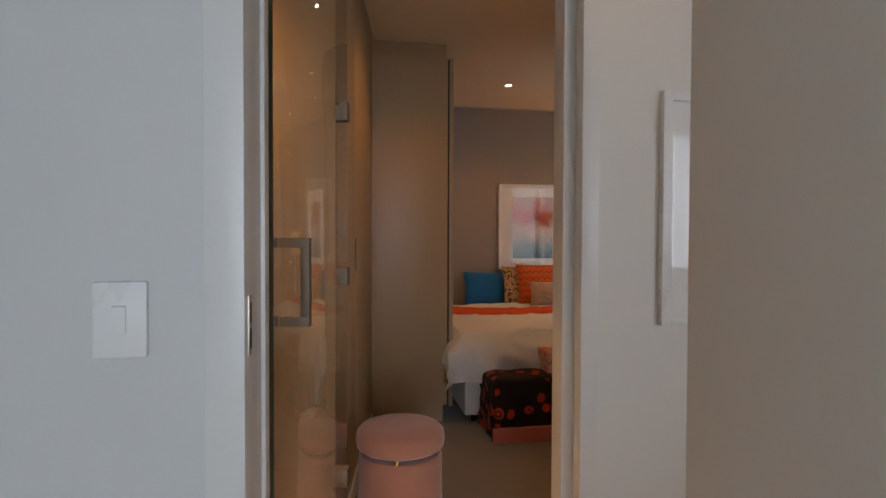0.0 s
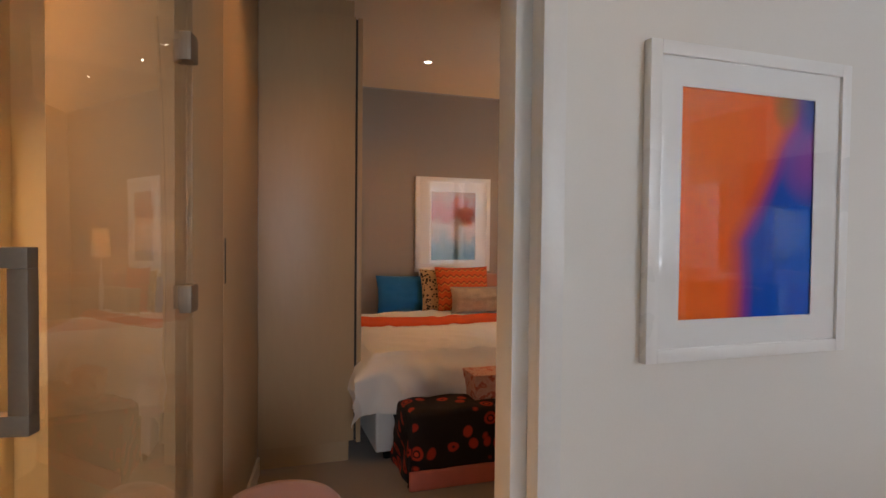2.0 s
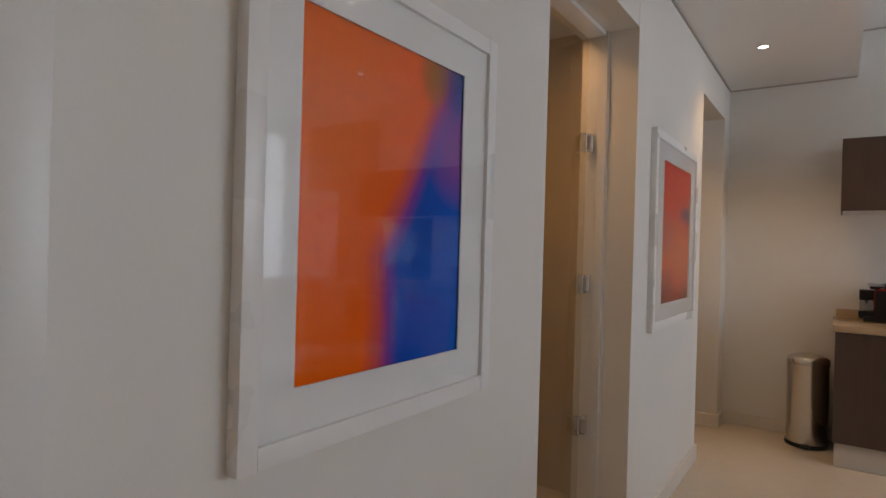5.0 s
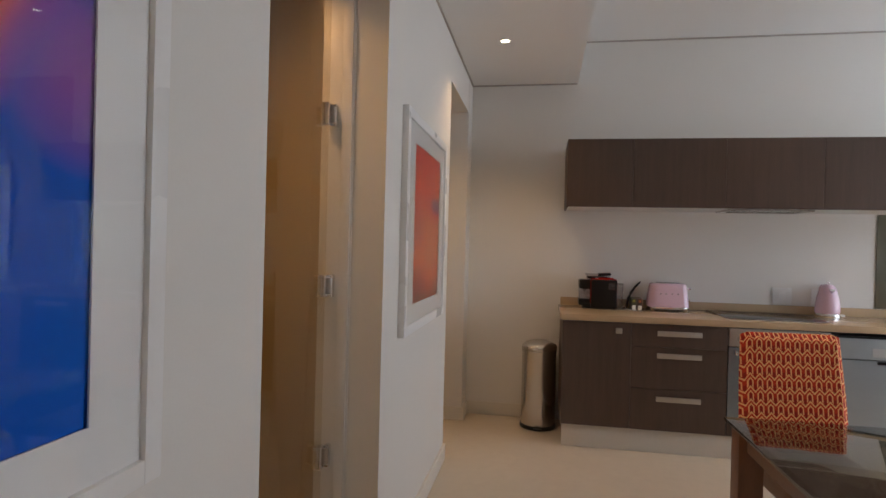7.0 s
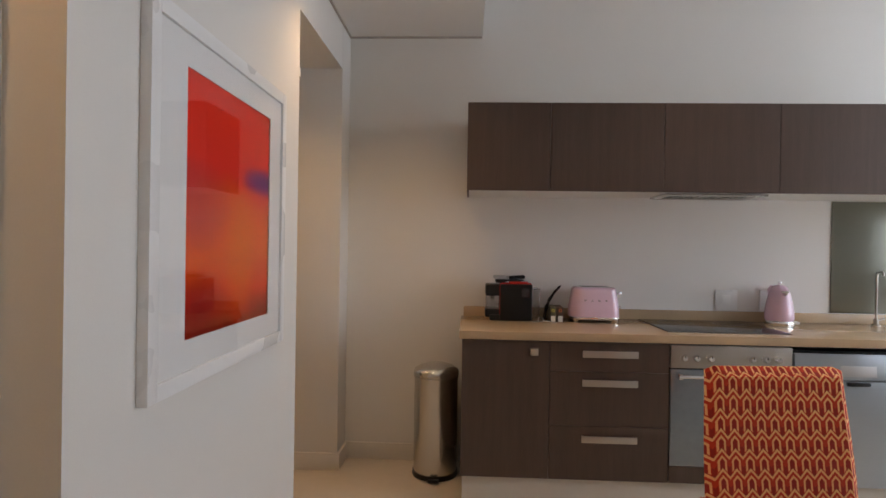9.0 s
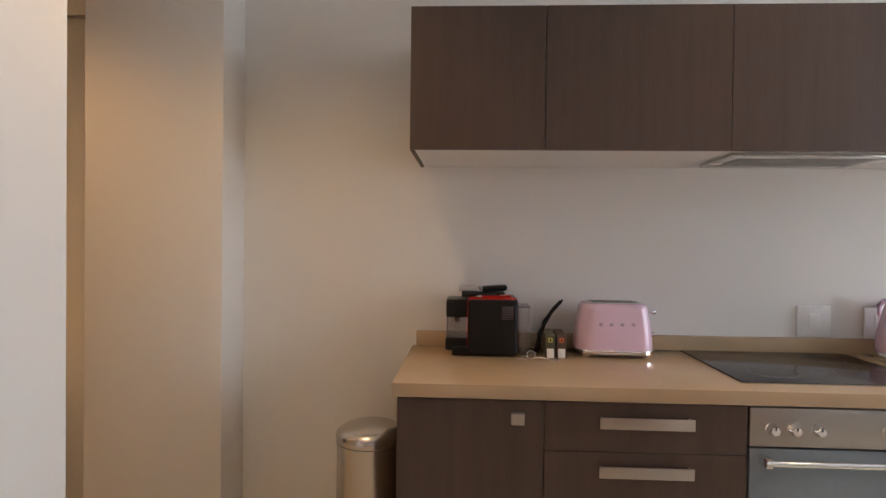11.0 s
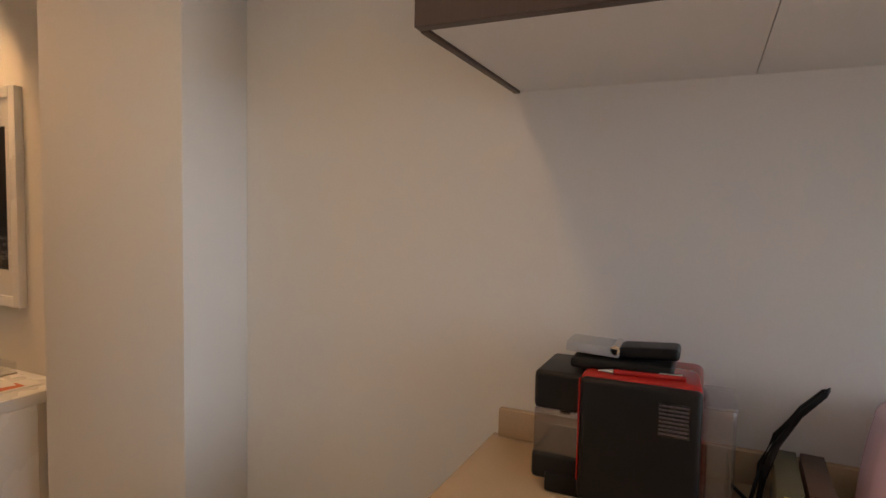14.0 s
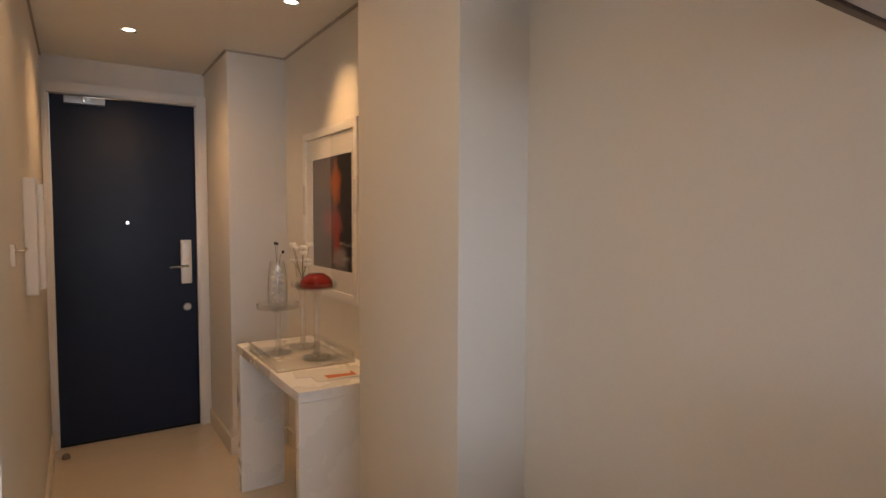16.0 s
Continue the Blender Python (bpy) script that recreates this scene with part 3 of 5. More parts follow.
structure("ceiling_bulkhead", boxes([(0.621, 1.73, LOW, KX, WY, HIGH + 0.1), (-0.9, -2.8, LOW, 0.62, 1.73, HIGH + 0.1), (-0.9, 1.73, LOW, 0.62, WY, HIGH + 0.1)]), ceiling_paint, "lowered white ceiling over the passage", "ceiling")
structure("ceiling_entrance", box(4.40, WB, HALL, 5.615, 5.52, HALL + 0.1), ceiling_paint, "low white ceiling of the entrance", "ceiling")
structure("ceiling_bedroom", boxes([(-1.4, WB, LOW, 1.70, 6.38, LOW + 0.1), (1.70, 3.95, LOW, 3.6, 6.38, LOW + 0.1)]), warm_lit_ceiling, "bedroom ceiling with warm lamplight tinted into its paint", "ceiling")
structure("ceiling_shower_room", box(1.80, WB + 0.003, 2.50, 3.45, 3.30, 2.58), ceiling_paint, "white shower room ceiling", "ceiling")

# grey strips that paint the soft shade where walls meet the ceilings
ceiling_shade_mat = surface("painted_shadow_line", (0.44, 0.40, 0.36), 0.8, vary=0.05)
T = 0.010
structure("shade_strip_entrance", boxes([(4.40, WB, HALL - T, 4.40 + T, 5.52, HALL), (5.615 - T, 3.10, HALL - T, 5.615, 4.85, HALL), (5.285 - T, 4.85, HALL - T, 5.285, 5.52, HALL), (5.285 - T, 4.85 - T, HALL - T, 5.615 - T, 4.85, HALL), (5.285 - T, 2.80, HALL - T, 5.285, 3.095, HALL)]), ceiling_shade_mat, "thin grey strip painted as the shadow line under the entrance ceiling", "trim")
structure("shade_strip_bulkhead", boxes([(0.72, WY - T, LOW - T, KX - T, WY, LOW), (KX - T, 1.735, LOW - T, KX, WY, LOW), (KX - T, -3.7, HIGH - T, KX, 1.73, HIGH)]), ceiling_shade_mat, "thin grey strip painted as the shadow line under the ceilings", "trim")
structure("shade_strip_bedroom", boxes([(0.6, 6.38 - T, LOW - T, 3.6, 6.38, LOW)]), ceiling_shade_mat, "thin grey strip painted as the shadow line at the bedroom ceiling", "trim")
structure("shade_strip_passage", box(0, 1.16, LOW - T, T, 2.75, LOW), ceiling_shade_mat, "thin grey strip painted as the shadow line over the cupboards", "trim", LEFT)


def skirting(name, rows, m=None):
    structure(name, boxes(rows, 0.003), frame_skirt, "white painted skirting board", "skirting", m)


frame_skirt = surface("skirting_paint", (0.72, 0.68, 0.61), 0.35, vary=0.03, big=2, fine=80, relief=0.03)
skirting("baseboard_kitchen", [(KX - 0.015, 1.84, 0, KX, WY - 0.001, 0.10), (5.285, WY - 0.015, 0, KX - 0.015, WY, 0.10), (5.27, WY - 0.015, 0, 5.285, 3.11, 0.10)])
skirting("baseboard_north", [(3.005, WY - 0.015, 0, 4.46, WY, 0.10), (4.445, WY, 0, 4.46, WB, 0.10), (0.72, WY - 0.015, 0, 2.085, WY, 0.10)])
skirting("baseboard_entrance", [(4.40, WB, 0, 4.415, 5.52, 0.10), (5.27, 4.835, 0, 5.285, 5.52, 0.10), (5.285, 4.835, 0, 5.60, 4.85, 0.10), (5.60, 3.10, 0, 5.615, 4.85, 0.10)])
skirting("baseboard_passage", [(0, 1.16, 0, 0.014, 2.74, 0.10)], LEFT)
skirting("baseboard_living", [(0.62, -3.69, 0, 0.635, 1.593, 0.10), (0.49, -2.69, 0, 0.505, 1.593, 0.10)])


# ---- windows ----
def curtain(width, height, folds, depth, seed):
    r = random.Random(seed)
    ph = [r.uniform(0, 6.28) for _ in range(4)]

    def f(u, v):
        x = u * width
        y = depth * math.sin(folds * 2 * math.pi * u + ph[0] + 0.6 * math.sin(5 * u + ph[1])) * (0.55 + 0.45 * (1 - v)) + 0.4 * depth * math.sin(folds * 4.4 * math.pi * u + ph[2])
        return (x, y, v * height)
    return grid_sheet(folds * 12, 10, f)


def window(name, m, w, h, panes, label):
    """A white framed window; local x along the wall, y outwards, z from the sill."""
    t = thing(name, m, label, "window", kind="structure")
    part("window_frame", boxes([(0, 0, 0, 0.05, 0.07, h), (w - 0.05, 0, 0, w, 0.07, h), (0.05, 0, 0, w - 0.05, 0.07, 0.05), (0.05, 0, h - 0.05, w - 0.05, 0.07, h)] + [(w * i / panes - 0.025, 0, 0.05, w * i / panes + 0.025, 0.07, h - 0.05) for i in range(1, panes)], 0.002), frame_white, t)
    for i in range(panes):
        p = part("pane", box(w * i / panes + 0.026, 0.03, 0.051, w * (i + 1) / panes - 0.026, 0.036, h - 0.051), clear_glass, t)
        p.visible_shadow = False
    return t


window("window_1", pose(5.40, -2.79, 0.85, 0, 0, 180), 2.80, 1.85, 3, "wide white framed living room window behind sheer curtains")
window("window_2", pose(0.4, -2.72, 0.4, 0, 0, 180), 0.75, 2.0, 1, "white framed lobby window in daylight")
window("window_3", pose(3.20, 3.90, 0.8, 0, 0, 180), 0.9, 1.4, 2, "white framed bedroom window in daylight")
for x0, w, sd in ((2.45, 1.2, 1), (4.25, 1.2, 2)):
    single("sheer_curtain", curtain(w, 1.93, 13, 0.035, sd), sheer, (x0, -2.57, 0.87), "white sheer curtain hanging in soft folds at the window", "curtain", "living room curtains")
single("sheer_curtain", curtain(0.62, 2.2, 7, 0.03, 7), sheer, (2.80, 4.06, 0.03), "white sheer curtain drawn half across the bedroom window", "curtain")
single("curtain_rail", tube([(2.35, -2.57, 2.80), (5.47, -2.57, 2.80)], 0.014), chrome, pose(0, 0, 0), "thin metal curtain rail above the window", "curtain rail")
single("curtain_rail", tube([(2.2, 4.06, 2.26), (3.5, 4.06, 2.26)], 0.011), chrome, pose(0, 0, 0), "thin metal rail above the bedroom window", "curtain rail")
bd = structure("backdrop", boxes([(-8, -60, -8, 18, -59.8, 26), (58, -30, -8, 58.2, 40, 26)]), outdoors, "bright hazy daylight far outside the windows", "backdrop")


# ---- downlights and added fill lamps ----
def downlight(x, y, z):
    t = thing("downlight", (x, y, z), "small round recessed ceiling light, lit warm, some added as fill", "ceiling light", "recessed ceiling lights")
    part("ring", lathe([(0.028, -0.001), (0.030, -0.005), (0.036, -0.006), (0.038, -0.004), (0.038, 0.0), (0.028, 0.0)], 32), chrome, t)
    part("bulb", lathe([(0.0, -0.004), (0.014, -0.004), (0.0275, -0.0015), (0.0275, 0.0)], 24), lamp_glow, t)
    return t


first = None
# the added fill lamps get a fitting too
for (lx, ly, lz), _, _, _ in DOWNLIGHTS_AND_FILLS:
    if first is None:
        first = downlight(lx, ly, lz)
    else:
        copy_thing(first, pose(lx, ly, lz))


# ---- pictures ----
def picture(m, w, h, bar, depth, art, aw, ah, au, av, label, group="", step=0.006):
    """A box-framed print behind glass. Local x along the wall, y into the wall, z up; origin at the lower left corner of the frame, on the wall."""
    t = thing("framed_picture", m, label, "picture", group)
    d = -depth
    part("frame", boxes([(0, d, 0, bar, 0, h), (w - bar, d, 0, w, 0, h), (bar, d, 0, w - bar, 0, bar), (bar, d, h - bar, w - bar, 0, h)], 0.0025), frame_white, t)
    y0, y1 = d + 0.0095, d + 0.0125
    part("mount", boxes([(bar, y0, bar, au, y1, h - bar), (au + aw, y0, bar, w - bar, y1, h - bar), (au, y0, bar, au + aw, y1, av), (au, y0, av + ah, au + aw, y1, h - bar)]), mount_white, t)
    sh = boxes([(au - step, d + 0.0155, av - step, au + aw + step, d + 0.0175, av + ah + step)])
    part("print", box_uv(sh, 1 / aw, 1 / ah, au, av), art, t)
    part("backing", box(0.004, d + 0.0185, 0.004, w - 0.004, -0.001, h - 0.004), mount_white, t)
    g = part("glazing", box(bar, d + 0.005, bar, w - bar, d + 0.007, h - bar), picture_glass, t)
    g.visible_shadow = False
    return t


picture((1.012, WY, 0.974), 0.716, 0.848, 0.036, 0.028, art_1, 0.476, 0.624, 0.109, 0.111, "white framed print of glowing orange melting into blue")
picture((3.240, WY, 0.944), 0.955, 0.965, 0.042, 0.028, art_2, 0.616, 0.717, 0.185, 0.123, "white framed abstract print in red and orange")
picture((1.46, 6.38, 0.955), 0.745, 0.885, 0.04, 0.03, art_bed, 0.44, 0.64, 0.155, 0.11, "white framed print of pink clouds above the bed")
picture((5.615, 4.47, 0.985, 0, 0, -90), 0.70, 0.83, 0.04, 0.03, art_3, 0.50, 0.545, 0.12, 0.14, "white framed dark print with orange shapes above the console")
picture(LEFT @ pose(-0.78, 1.10, 0.98, 0, 0, 90), 0.71, 0.83, 0.034, 0.045, art_2, 0.45, 0.61, 0.13, 0.11, "white framed orange print on the bathroom wall")


# ---- doorways ----
def lining(name, m, w, h, deep, bar, label):
    """A door lining of two jambs and a head with a rebate; local x across, y through the wall."""
    t = thing(name, m, label, "door frame", kind="structure")
    part("jamb", boxes([(0, 0, 0, bar, deep, h), (bar, deep * 0.45, 0, bar + 0.012, deep, h)], 0.003), white_gloss, t)
    part("jamb", boxes([(w - bar, 0, 0, w, deep, h), (w - bar - 0.012, deep * 0.45, 0, w - bar, deep, h)], 0.003), white_gloss, t)
    part("head", box(bar, 0, h - bar, w - bar, deep, h, 0.003), white_gloss, t)
    return t


jm = thing("door_frame_1", pose(0.72, 0, 0), "white enamelled jamb of the bedroom opening", "door frame", kind="structure")
part("architrave", boxes([(-0.010, WY - 0.012, 0, 0.055, WY + 0.001, 2.36), (-0.010, WY + 0.001, 0, -0.001, WY + 0.05, 2.36)], 0.003), white_gloss, jm)
part("jamb", box(-0.055, WY + 0.0505, 0, -0.001, WY + 0.15, 2.36, 0.003), white_gloss, jm)
jb = thing("door_frame_2", pose(-0.283, 1.65, 0, 0, 0, -1.1), "white enamelled jamb with a strike plate", "door frame", kind="structure")
part("architrave", box(-0.066, -0.010, 0, 0.0, 0.001, 2.4, 0.003), white_gloss, jb)
part("jamb", boxes([(-0.012, 0.0012, 0, 0.0, 0.160, 2.4), (-0.012, 0.1605, 0, 0.008, 0.212, 2.4)], 0.003), white_gloss, jb)
sp = part("strike_plate", box(-0.002, 0.018, 1.085, 0.0025, 0.044, 1.190, 0.001), satin, jb, "satin metal strike plate")
# dark blocks set into the plate paint the shade in its slots
for z0 in (1.096, 1.142):
    part("slot_shade", box(0.0020, 0.023, z0, 0.0030, 0.039, z0 + 0.036), shade_and_stem_dark, sp)

sw = thing("light_switch", (-0.478, 1.65, 1.157), "white single rocker light switch on the wall", "light switch")
part("plate", box(-0.041, -0.011, -0.062, 0.041, 0.0, 0.062, 0.003), frame_white, sw)
part("rocker", turn(box(-0.0105, -0.005, -0.023, 0.0105, 0.004, 0.023, 0.002), pose(0, -0.0115, 0, 5)), frame_white, sw)

# glass bathroom door of the passage
gd = thing("glass_door", LEFT @ pose(0.042, 1.150, 0, 0, 0, -3.84), "clear frameless glass bathroom door, slightly ajar", "door")
gl = part("pane", box(-0.005, -0.888, 0.012, 0.005, -0.012, 2.40, 0.001), door_glass, gd)
gl.visible_shadow = False
for hz in (0.36, 1.14, 1.77):
    part("hinge", boxes([(-0.014, -0.055, hz - 0.035, 0.014, 0.0, hz + 0.035), (-0.044, -0.012, hz - 0.03, 0.012, 0.012, hz + 0.03)], 0.003), bronze, gd)
Z0, Z1, OUT = 1.074, 1.290, 0.078
part("handle", boxes([(0.005, -0.845, Z0, OUT, -0.823, Z0 + 0.024), (0.005, -0.845, Z1 - 0.024, OUT, -0.823, Z1), (OUT - 0.022, -0.845, Z0 + 0.024, OUT, -0.823, Z1 - 0.024)], 0.001), bronze, gd, "square dull bronze pull handle")
part("handle", boxes([(-OUT, -0.845, Z0, -0.005, -0.823, Z0 + 0.024), (-OUT, -0.845, Z1 - 0.024, -0.005, -0.823, Z1), (-OUT, -0.845, Z0 + 0.024, -OUT + 0.022, -0.823, Z1 - 0.024)], 0.001), bronze, gd, "square dull bronze pull handle")
edge_glass = surface("glass_edge", (0.05, 0.06, 0.05), 0.2, vary=0.1, relief=0.0)
part("edge", box(-0.0052, -0.891, 0.012, 0.0052, -0.8875, 2.40), edge_glass, gd, "dark green glass edge")

# glass door of the shower room
jr = thing("door_frame_3", pose(0, 0, 0), "white painted lining of the shower room doorway", "door frame", kind="structure")
part("jamb", boxes([(2.996, WY + 0.125, 0, 3.0045, WB + 0.002, 2.30), (2.985, WY + 0.13, 0, 2.9955, WY + 0.17, 2.30)], 0.002), white_gloss, jr)
part("jamb", boxes([(2.096, WY + 0.14, 0, 2.115, WB + 0.002, 2.30)], 0.004), white_gloss, jr)
part("head", box(2.115, WY + 0.14, 2.28, 2.984, WB + 0.002, 2.299, 0.003), white_gloss, jr)
sd = thing("glass_door", pose(2.996, 2.765, 0), "closed frameless glass shower room door with three metal hinges", "door")
gl = part("pane", box(-0.875, -0.005, 0.012, -0.030, 0.005, 2.27, 0.001), shower_glass, sd)
gl.visible_shadow = False
for hz in (0.535, 1.17, 1.805):
    h = part("hinge", boxes([(-0.058, -0.014, hz - 0.042, -0.022, 0.014, hz + 0.042), (-0.024, -0.030, hz - 0.042, 0.004, -0.012, hz + 0.042)], 0.004), chrome, sd)
    part("pin", lathe([(0.0, -0.030), (0.010, -0.030), (0.010, 0.030), (0.0, 0.030)], 16, pose(-0.022, -0.020, hz)), satin, h)
part("handle", boxes([(-0.72, -0.055, 1.180, -0.70, -0.005, 1.200), (-0.72, -0.055, 1.305, -0.70, -0.005, 1.325), (-0.72, -0.075, 1.180, -0.70, -0.055, 1.325)], 0.001), satin, sd, "satin metal pull handle")


# ---- kitchen ----
FX, UX = 4.865, 5.035  # fronts of the base and the wall units
CT = 0.90  # worktop


def front(y0, y1, z0, z1, x=FX, thick=0.019):
    g = 0.0012
    return box(x, y0 + g, z0 + g, x + thick, y1 - g, z1 - g, 0.0006, 1)


def bar_handle(y0, y1, z, x=FX):
    return boxes([(x - 0.026, y0, z - 0.017, x - 0.020, y1, z + 0.017), (x - 0.022, y0 + 0.004, z + 0.006, x + 0.001, y0 + 0.012, z + 0.014), (x - 0.022, y1 - 0.012, z + 0.006, x + 0.001, y1 - 0.004, z + 0.014)], 0.0015)


def base_unit(y0, y1, name, label):
    t = thing(name, (0, 0, 0), label, "cabinet", "kitchen base units")
    part("body", boxes([(FX + 0.02, y0 + 0.001, 0.155, KX - 0.02, y0 + 0.018, 0.853), (FX + 0.02, y1 - 0.018, 0.155, KX - 0.02, y1 - 0.001, 0.853), (FX + 0.02, y0 + 0.018, 0.155, KX - 0.02, y1 - 0.018, 0.173), (FX + 0.03, y0 + 0.018, 0.80, KX - 0.02, y1 - 0.018, 0.853)]), dark_wood, t)
    return t


u1 = base_unit(1.377, 1.822, "base_cabinet", "dark oak veneer base cabinet with a small square knob")
d = part("door", front(1.377, 1.822, 0.157, 0.853), dark_wood, u1)
part("knob", box(FX - 0.022, 1.437, 0.783, FX, 1.477, 0.818, 0.003), satin, d, "square satin metal knob")
u2 = base_unit(0.781, 1.377, "drawer_cabinet", "dark oak veneer drawer unit with three satin metal handles")
for z0, z1, hz in ((0.705, 0.853, 0.797), (0.430, 0.705, 0.652), (0.157, 0.430, 0.370)):
    d = part("drawer", front(0.781, 1.377, z0, z1), dark_wood, u2)
    part("handle", bar_handle(0.942, 1.217, hz), satin, d, "flat satin metal bar handle")

panel_steel = surface("panel_steel", (0.40, 0.37, 0.33), 0.36, 0.85, vary=0.04, big=2, fine=90, relief=0.0, stretch=(1, 6, 1), rough_vary=0.03)
ov = thing("oven", (0, 0, 0), "built-in stainless steel oven with a dark glass door and six knobs", "oven")
part("housing", box(FX + 0.022, 0.187, 0.24, KX - 0.03, 0.775, 0.85), black_plastic, ov)
part("control_panel", box(FX - 0.004, 0.185, 0.735, FX + 0.021, 0.777, 0.850, 0.003), panel_steel, ov)
for ky in (0.714, 0.653, 0.584, 0.381, 0.315, 0.255):
    k = part("knob", lathe([(0.0, 0.024), (0.012, 0.024), (0.0145, 0.020), (0.016, 0.004), (0.019, 0.0), (0.0, 0.0)], 24, pose(FX - 0.004, ky, 0.787, 0, -90)), chrome, ov)
    part("pointer", box(FX - 0.0295, ky - 0.0015, 0.790, FX - 0.0275, ky + 0.0015, 0.801), black_plastic, k)
oven_glass = surface("oven_glass", (0.24, 0.28, 0.31), 0.07, 0.35, vary=0.1, big=2, fine=30, relief=0.0, rough_vary=0.02)
od = part("oven_door", box(FX - 0.004, 0.185, 0.245, FX + 0.021, 0.777, 0.729, 0.003), oven_glass, ov, "dark mirror-like oven glass")
part("handle", tube([(FX - 0.045, 0.75, 0.700), (FX - 0.045, 0.21, 0.700)], 0.009, 14), chrome, od)
for hy in (0.742, 0.218):
    part("bracket", box(FX - 0.050, hy - 0.010, 0.686, FX - 0.003, hy + 0.010, 0.714, 0.003), chrome, od)
part("base_panel", front(0.184, 0.778, 0.157, 0.242), dark_wood, ov)

dw = thing("dishwasher", (0, 0, 0), "stainless steel dishwasher with a pale control strip", "dishwasher")
part("body", box(FX + 0.02, -0.415, 0.157, KX - 0.03, 0.176, 0.835), black_plastic, dw)
part("door", box(FX - 0.004, -0.413, 0.165, FX + 0.020, 0.174, 0.690, 0.004), alu, dw)
cs = part("control_strip", turn(box(-0.012, -0.413, 0.0, 0.020, 0.174, 0.128, 0.006), pose(FX - 0.004, 0, 0.695, 0, 8)), alu, dw)
part("display", turn(box(-0.0135, -0.215, 0.018, -0.011, -0.045, 0.070, 0.001), pose(FX - 0.004, 0, 0.695, 0, 8)), lever_silver, cs, "pale control field")
part("grip", boxes([(FX - 0.02, -0.185, 0.668, FX - 0.002, -0.075, 0.686)], 0.006), black_plastic, dw)
for y0, y1 in ((-1.02, -0.42),):
    u = base_unit(y0, y1, "base_cabinet", "dark oak veneer base cabinet under the sink end of the worktop")
    dd = part("door", front(y0, y1, 0.157, 0.853), dark_wood, u)
    part("handle", bar_handle(y0 + 0.16, y1 - 0.16, 0.80), satin, dd, "flat satin metal bar handle")
single("plinth", box(4.905, -1.02, 0.0, 4.925, 1.812, 0.153, 0.001), plinth_mat, pose(0, 0, 0), "cream plinth board under the base cabinets", "plinth")
wt = thing("worktop", (0, 0, 0), "polished tan stone worktop with a low upstand", "worktop")
part("slab", box(FX - 0.012, -1.05, 0.857, KX - 0.001, 1.836, CT, 0.003), worktop_mat, wt)
part("upstand", box(KX - 0.020, -1.05, CT + 0.0005, KX - 0.001, 1.820, 0.960, 0.002), worktop_mat, wt)
hob = thing("hob", (0, 0, 0), "black glass induction hob set in the worktop", "hob")
part("glass_plate", box(4.946, 0.141, CT + 0.0005, 5.455, 0.763, CT + 0.006, 0.002), black_gloss, hob)
for ex in (4.942, 5.455):
    part("edge", box(ex, 0.137, CT + 0.0004, ex + 0.004, 0.767, CT + 0.004), steel, hob)
for cx, cy, r in ((5.08, 0.30, 0.09), (5.08, 0.60, 0.075), (5.32, 0.30, 0.075), (5.32, 0.60, 0.09)):
    part("zone_ring", lathe([(r, 0.0), (r + 0.0015, 0.0), (r + 0.0015, 0.0003), (r, 0.0003), (r, 0.0)], 48, pose(cx, cy, CT + 0.0062)), grey_print, hob)

UB, UT = 1.630, 2.103
for i, (y0, y1) in enumerate(((1.365, 1.810), (0.767, 1.365), (0.170, 0.767), (-0.428, 0.170), (-1.026, -0.428))):
    t = thing("wall_cabinet", (0, 0, 0), "dark oak veneer wall cabinet with a white underside", "cabinet", "kitchen wall cabinets")
    part("carcass", boxes([(UX + 0.021, y0 + 0.0008, UB + 0.014, KX - 0.001, y1 - (0.012 if i == 0 else 0.0008), UT - 0.002)]), white_gloss, t)
    part("bottom", box(UX + 0.021, y0 + 0.0008, UB + 0.004, KX - 0.001, y1 - (0.014 if i == 0 else 0.0008), UB + 0.0138), underside, t, "white cabinet underside")
    if i == 0:
        part("end_panel", box(UX + 0.021, y1 - 0.012, UB, KX - 0.0015, y1, UT - 0.001, 0.001), dark_wood, t)
    part("door", front(y0, y1, UB, UT, UX), dark_wood, t)
hd = thing("cooker_hood", (5.23, 0.468, UB - 0.011), "slim stainless steel cooker hood under the wall cabinet", "cooker hood")
part("frame", boxes([(-0.14, -0.27, 0.0, 0.14, -0.235, 0.012), (-0.14, 0.235, 0.0, 0.14, 0.27, 0.012), (-0.14, -0.235, 0.0, -0.10, 0.235, 0.012), (0.10, -0.235, 0.0, 0.14, 0.235, 0.012)], 0.003), steel, hd)
part("filter", box(-0.10, -0.235, 0.005, 0.10, 0.235, 0.011), alu, hd)
for k in range(14):
    part("slat", box(-0.095 + k * 0.0138, -0.225, 0.002, -0.090 + k * 0.0138, 0.225, 0.0055), steel, hd)
part("lamp", lathe([(0.0, -0.002), (0.018, -0.002), (0.022, 0.001), (0.0, 0.001)], 20, pose(0.03, 0.252, 0.0)), mount_white, hd)

mirror_glass = surface("mirror_splashback", (0.24, 0.245, 0.20), 0.22, 0.6, vary=0.04, big=2, fine=30, relief=0.0, rough_vary=0.02)
single("glass_splashback", box(KX - 0.007, -1.02, 0.962, KX - 0.001, -0.377, UB, 0.001), mirror_glass, pose(0, 0, 0), "smoky mirror glass splashback behind the sink", "splashback")
tap = thing("kitchen_tap", (5.40, -0.585, CT), "slender chrome kitchen tap on the worktop", "tap")
part("base", lathe([(0.0, 0.0), (0.024, 0.0), (0.024, 0.006), (0.013, 0.012), (0.013, 0.04), (0.0, 0.04)], 24), satin, tap)
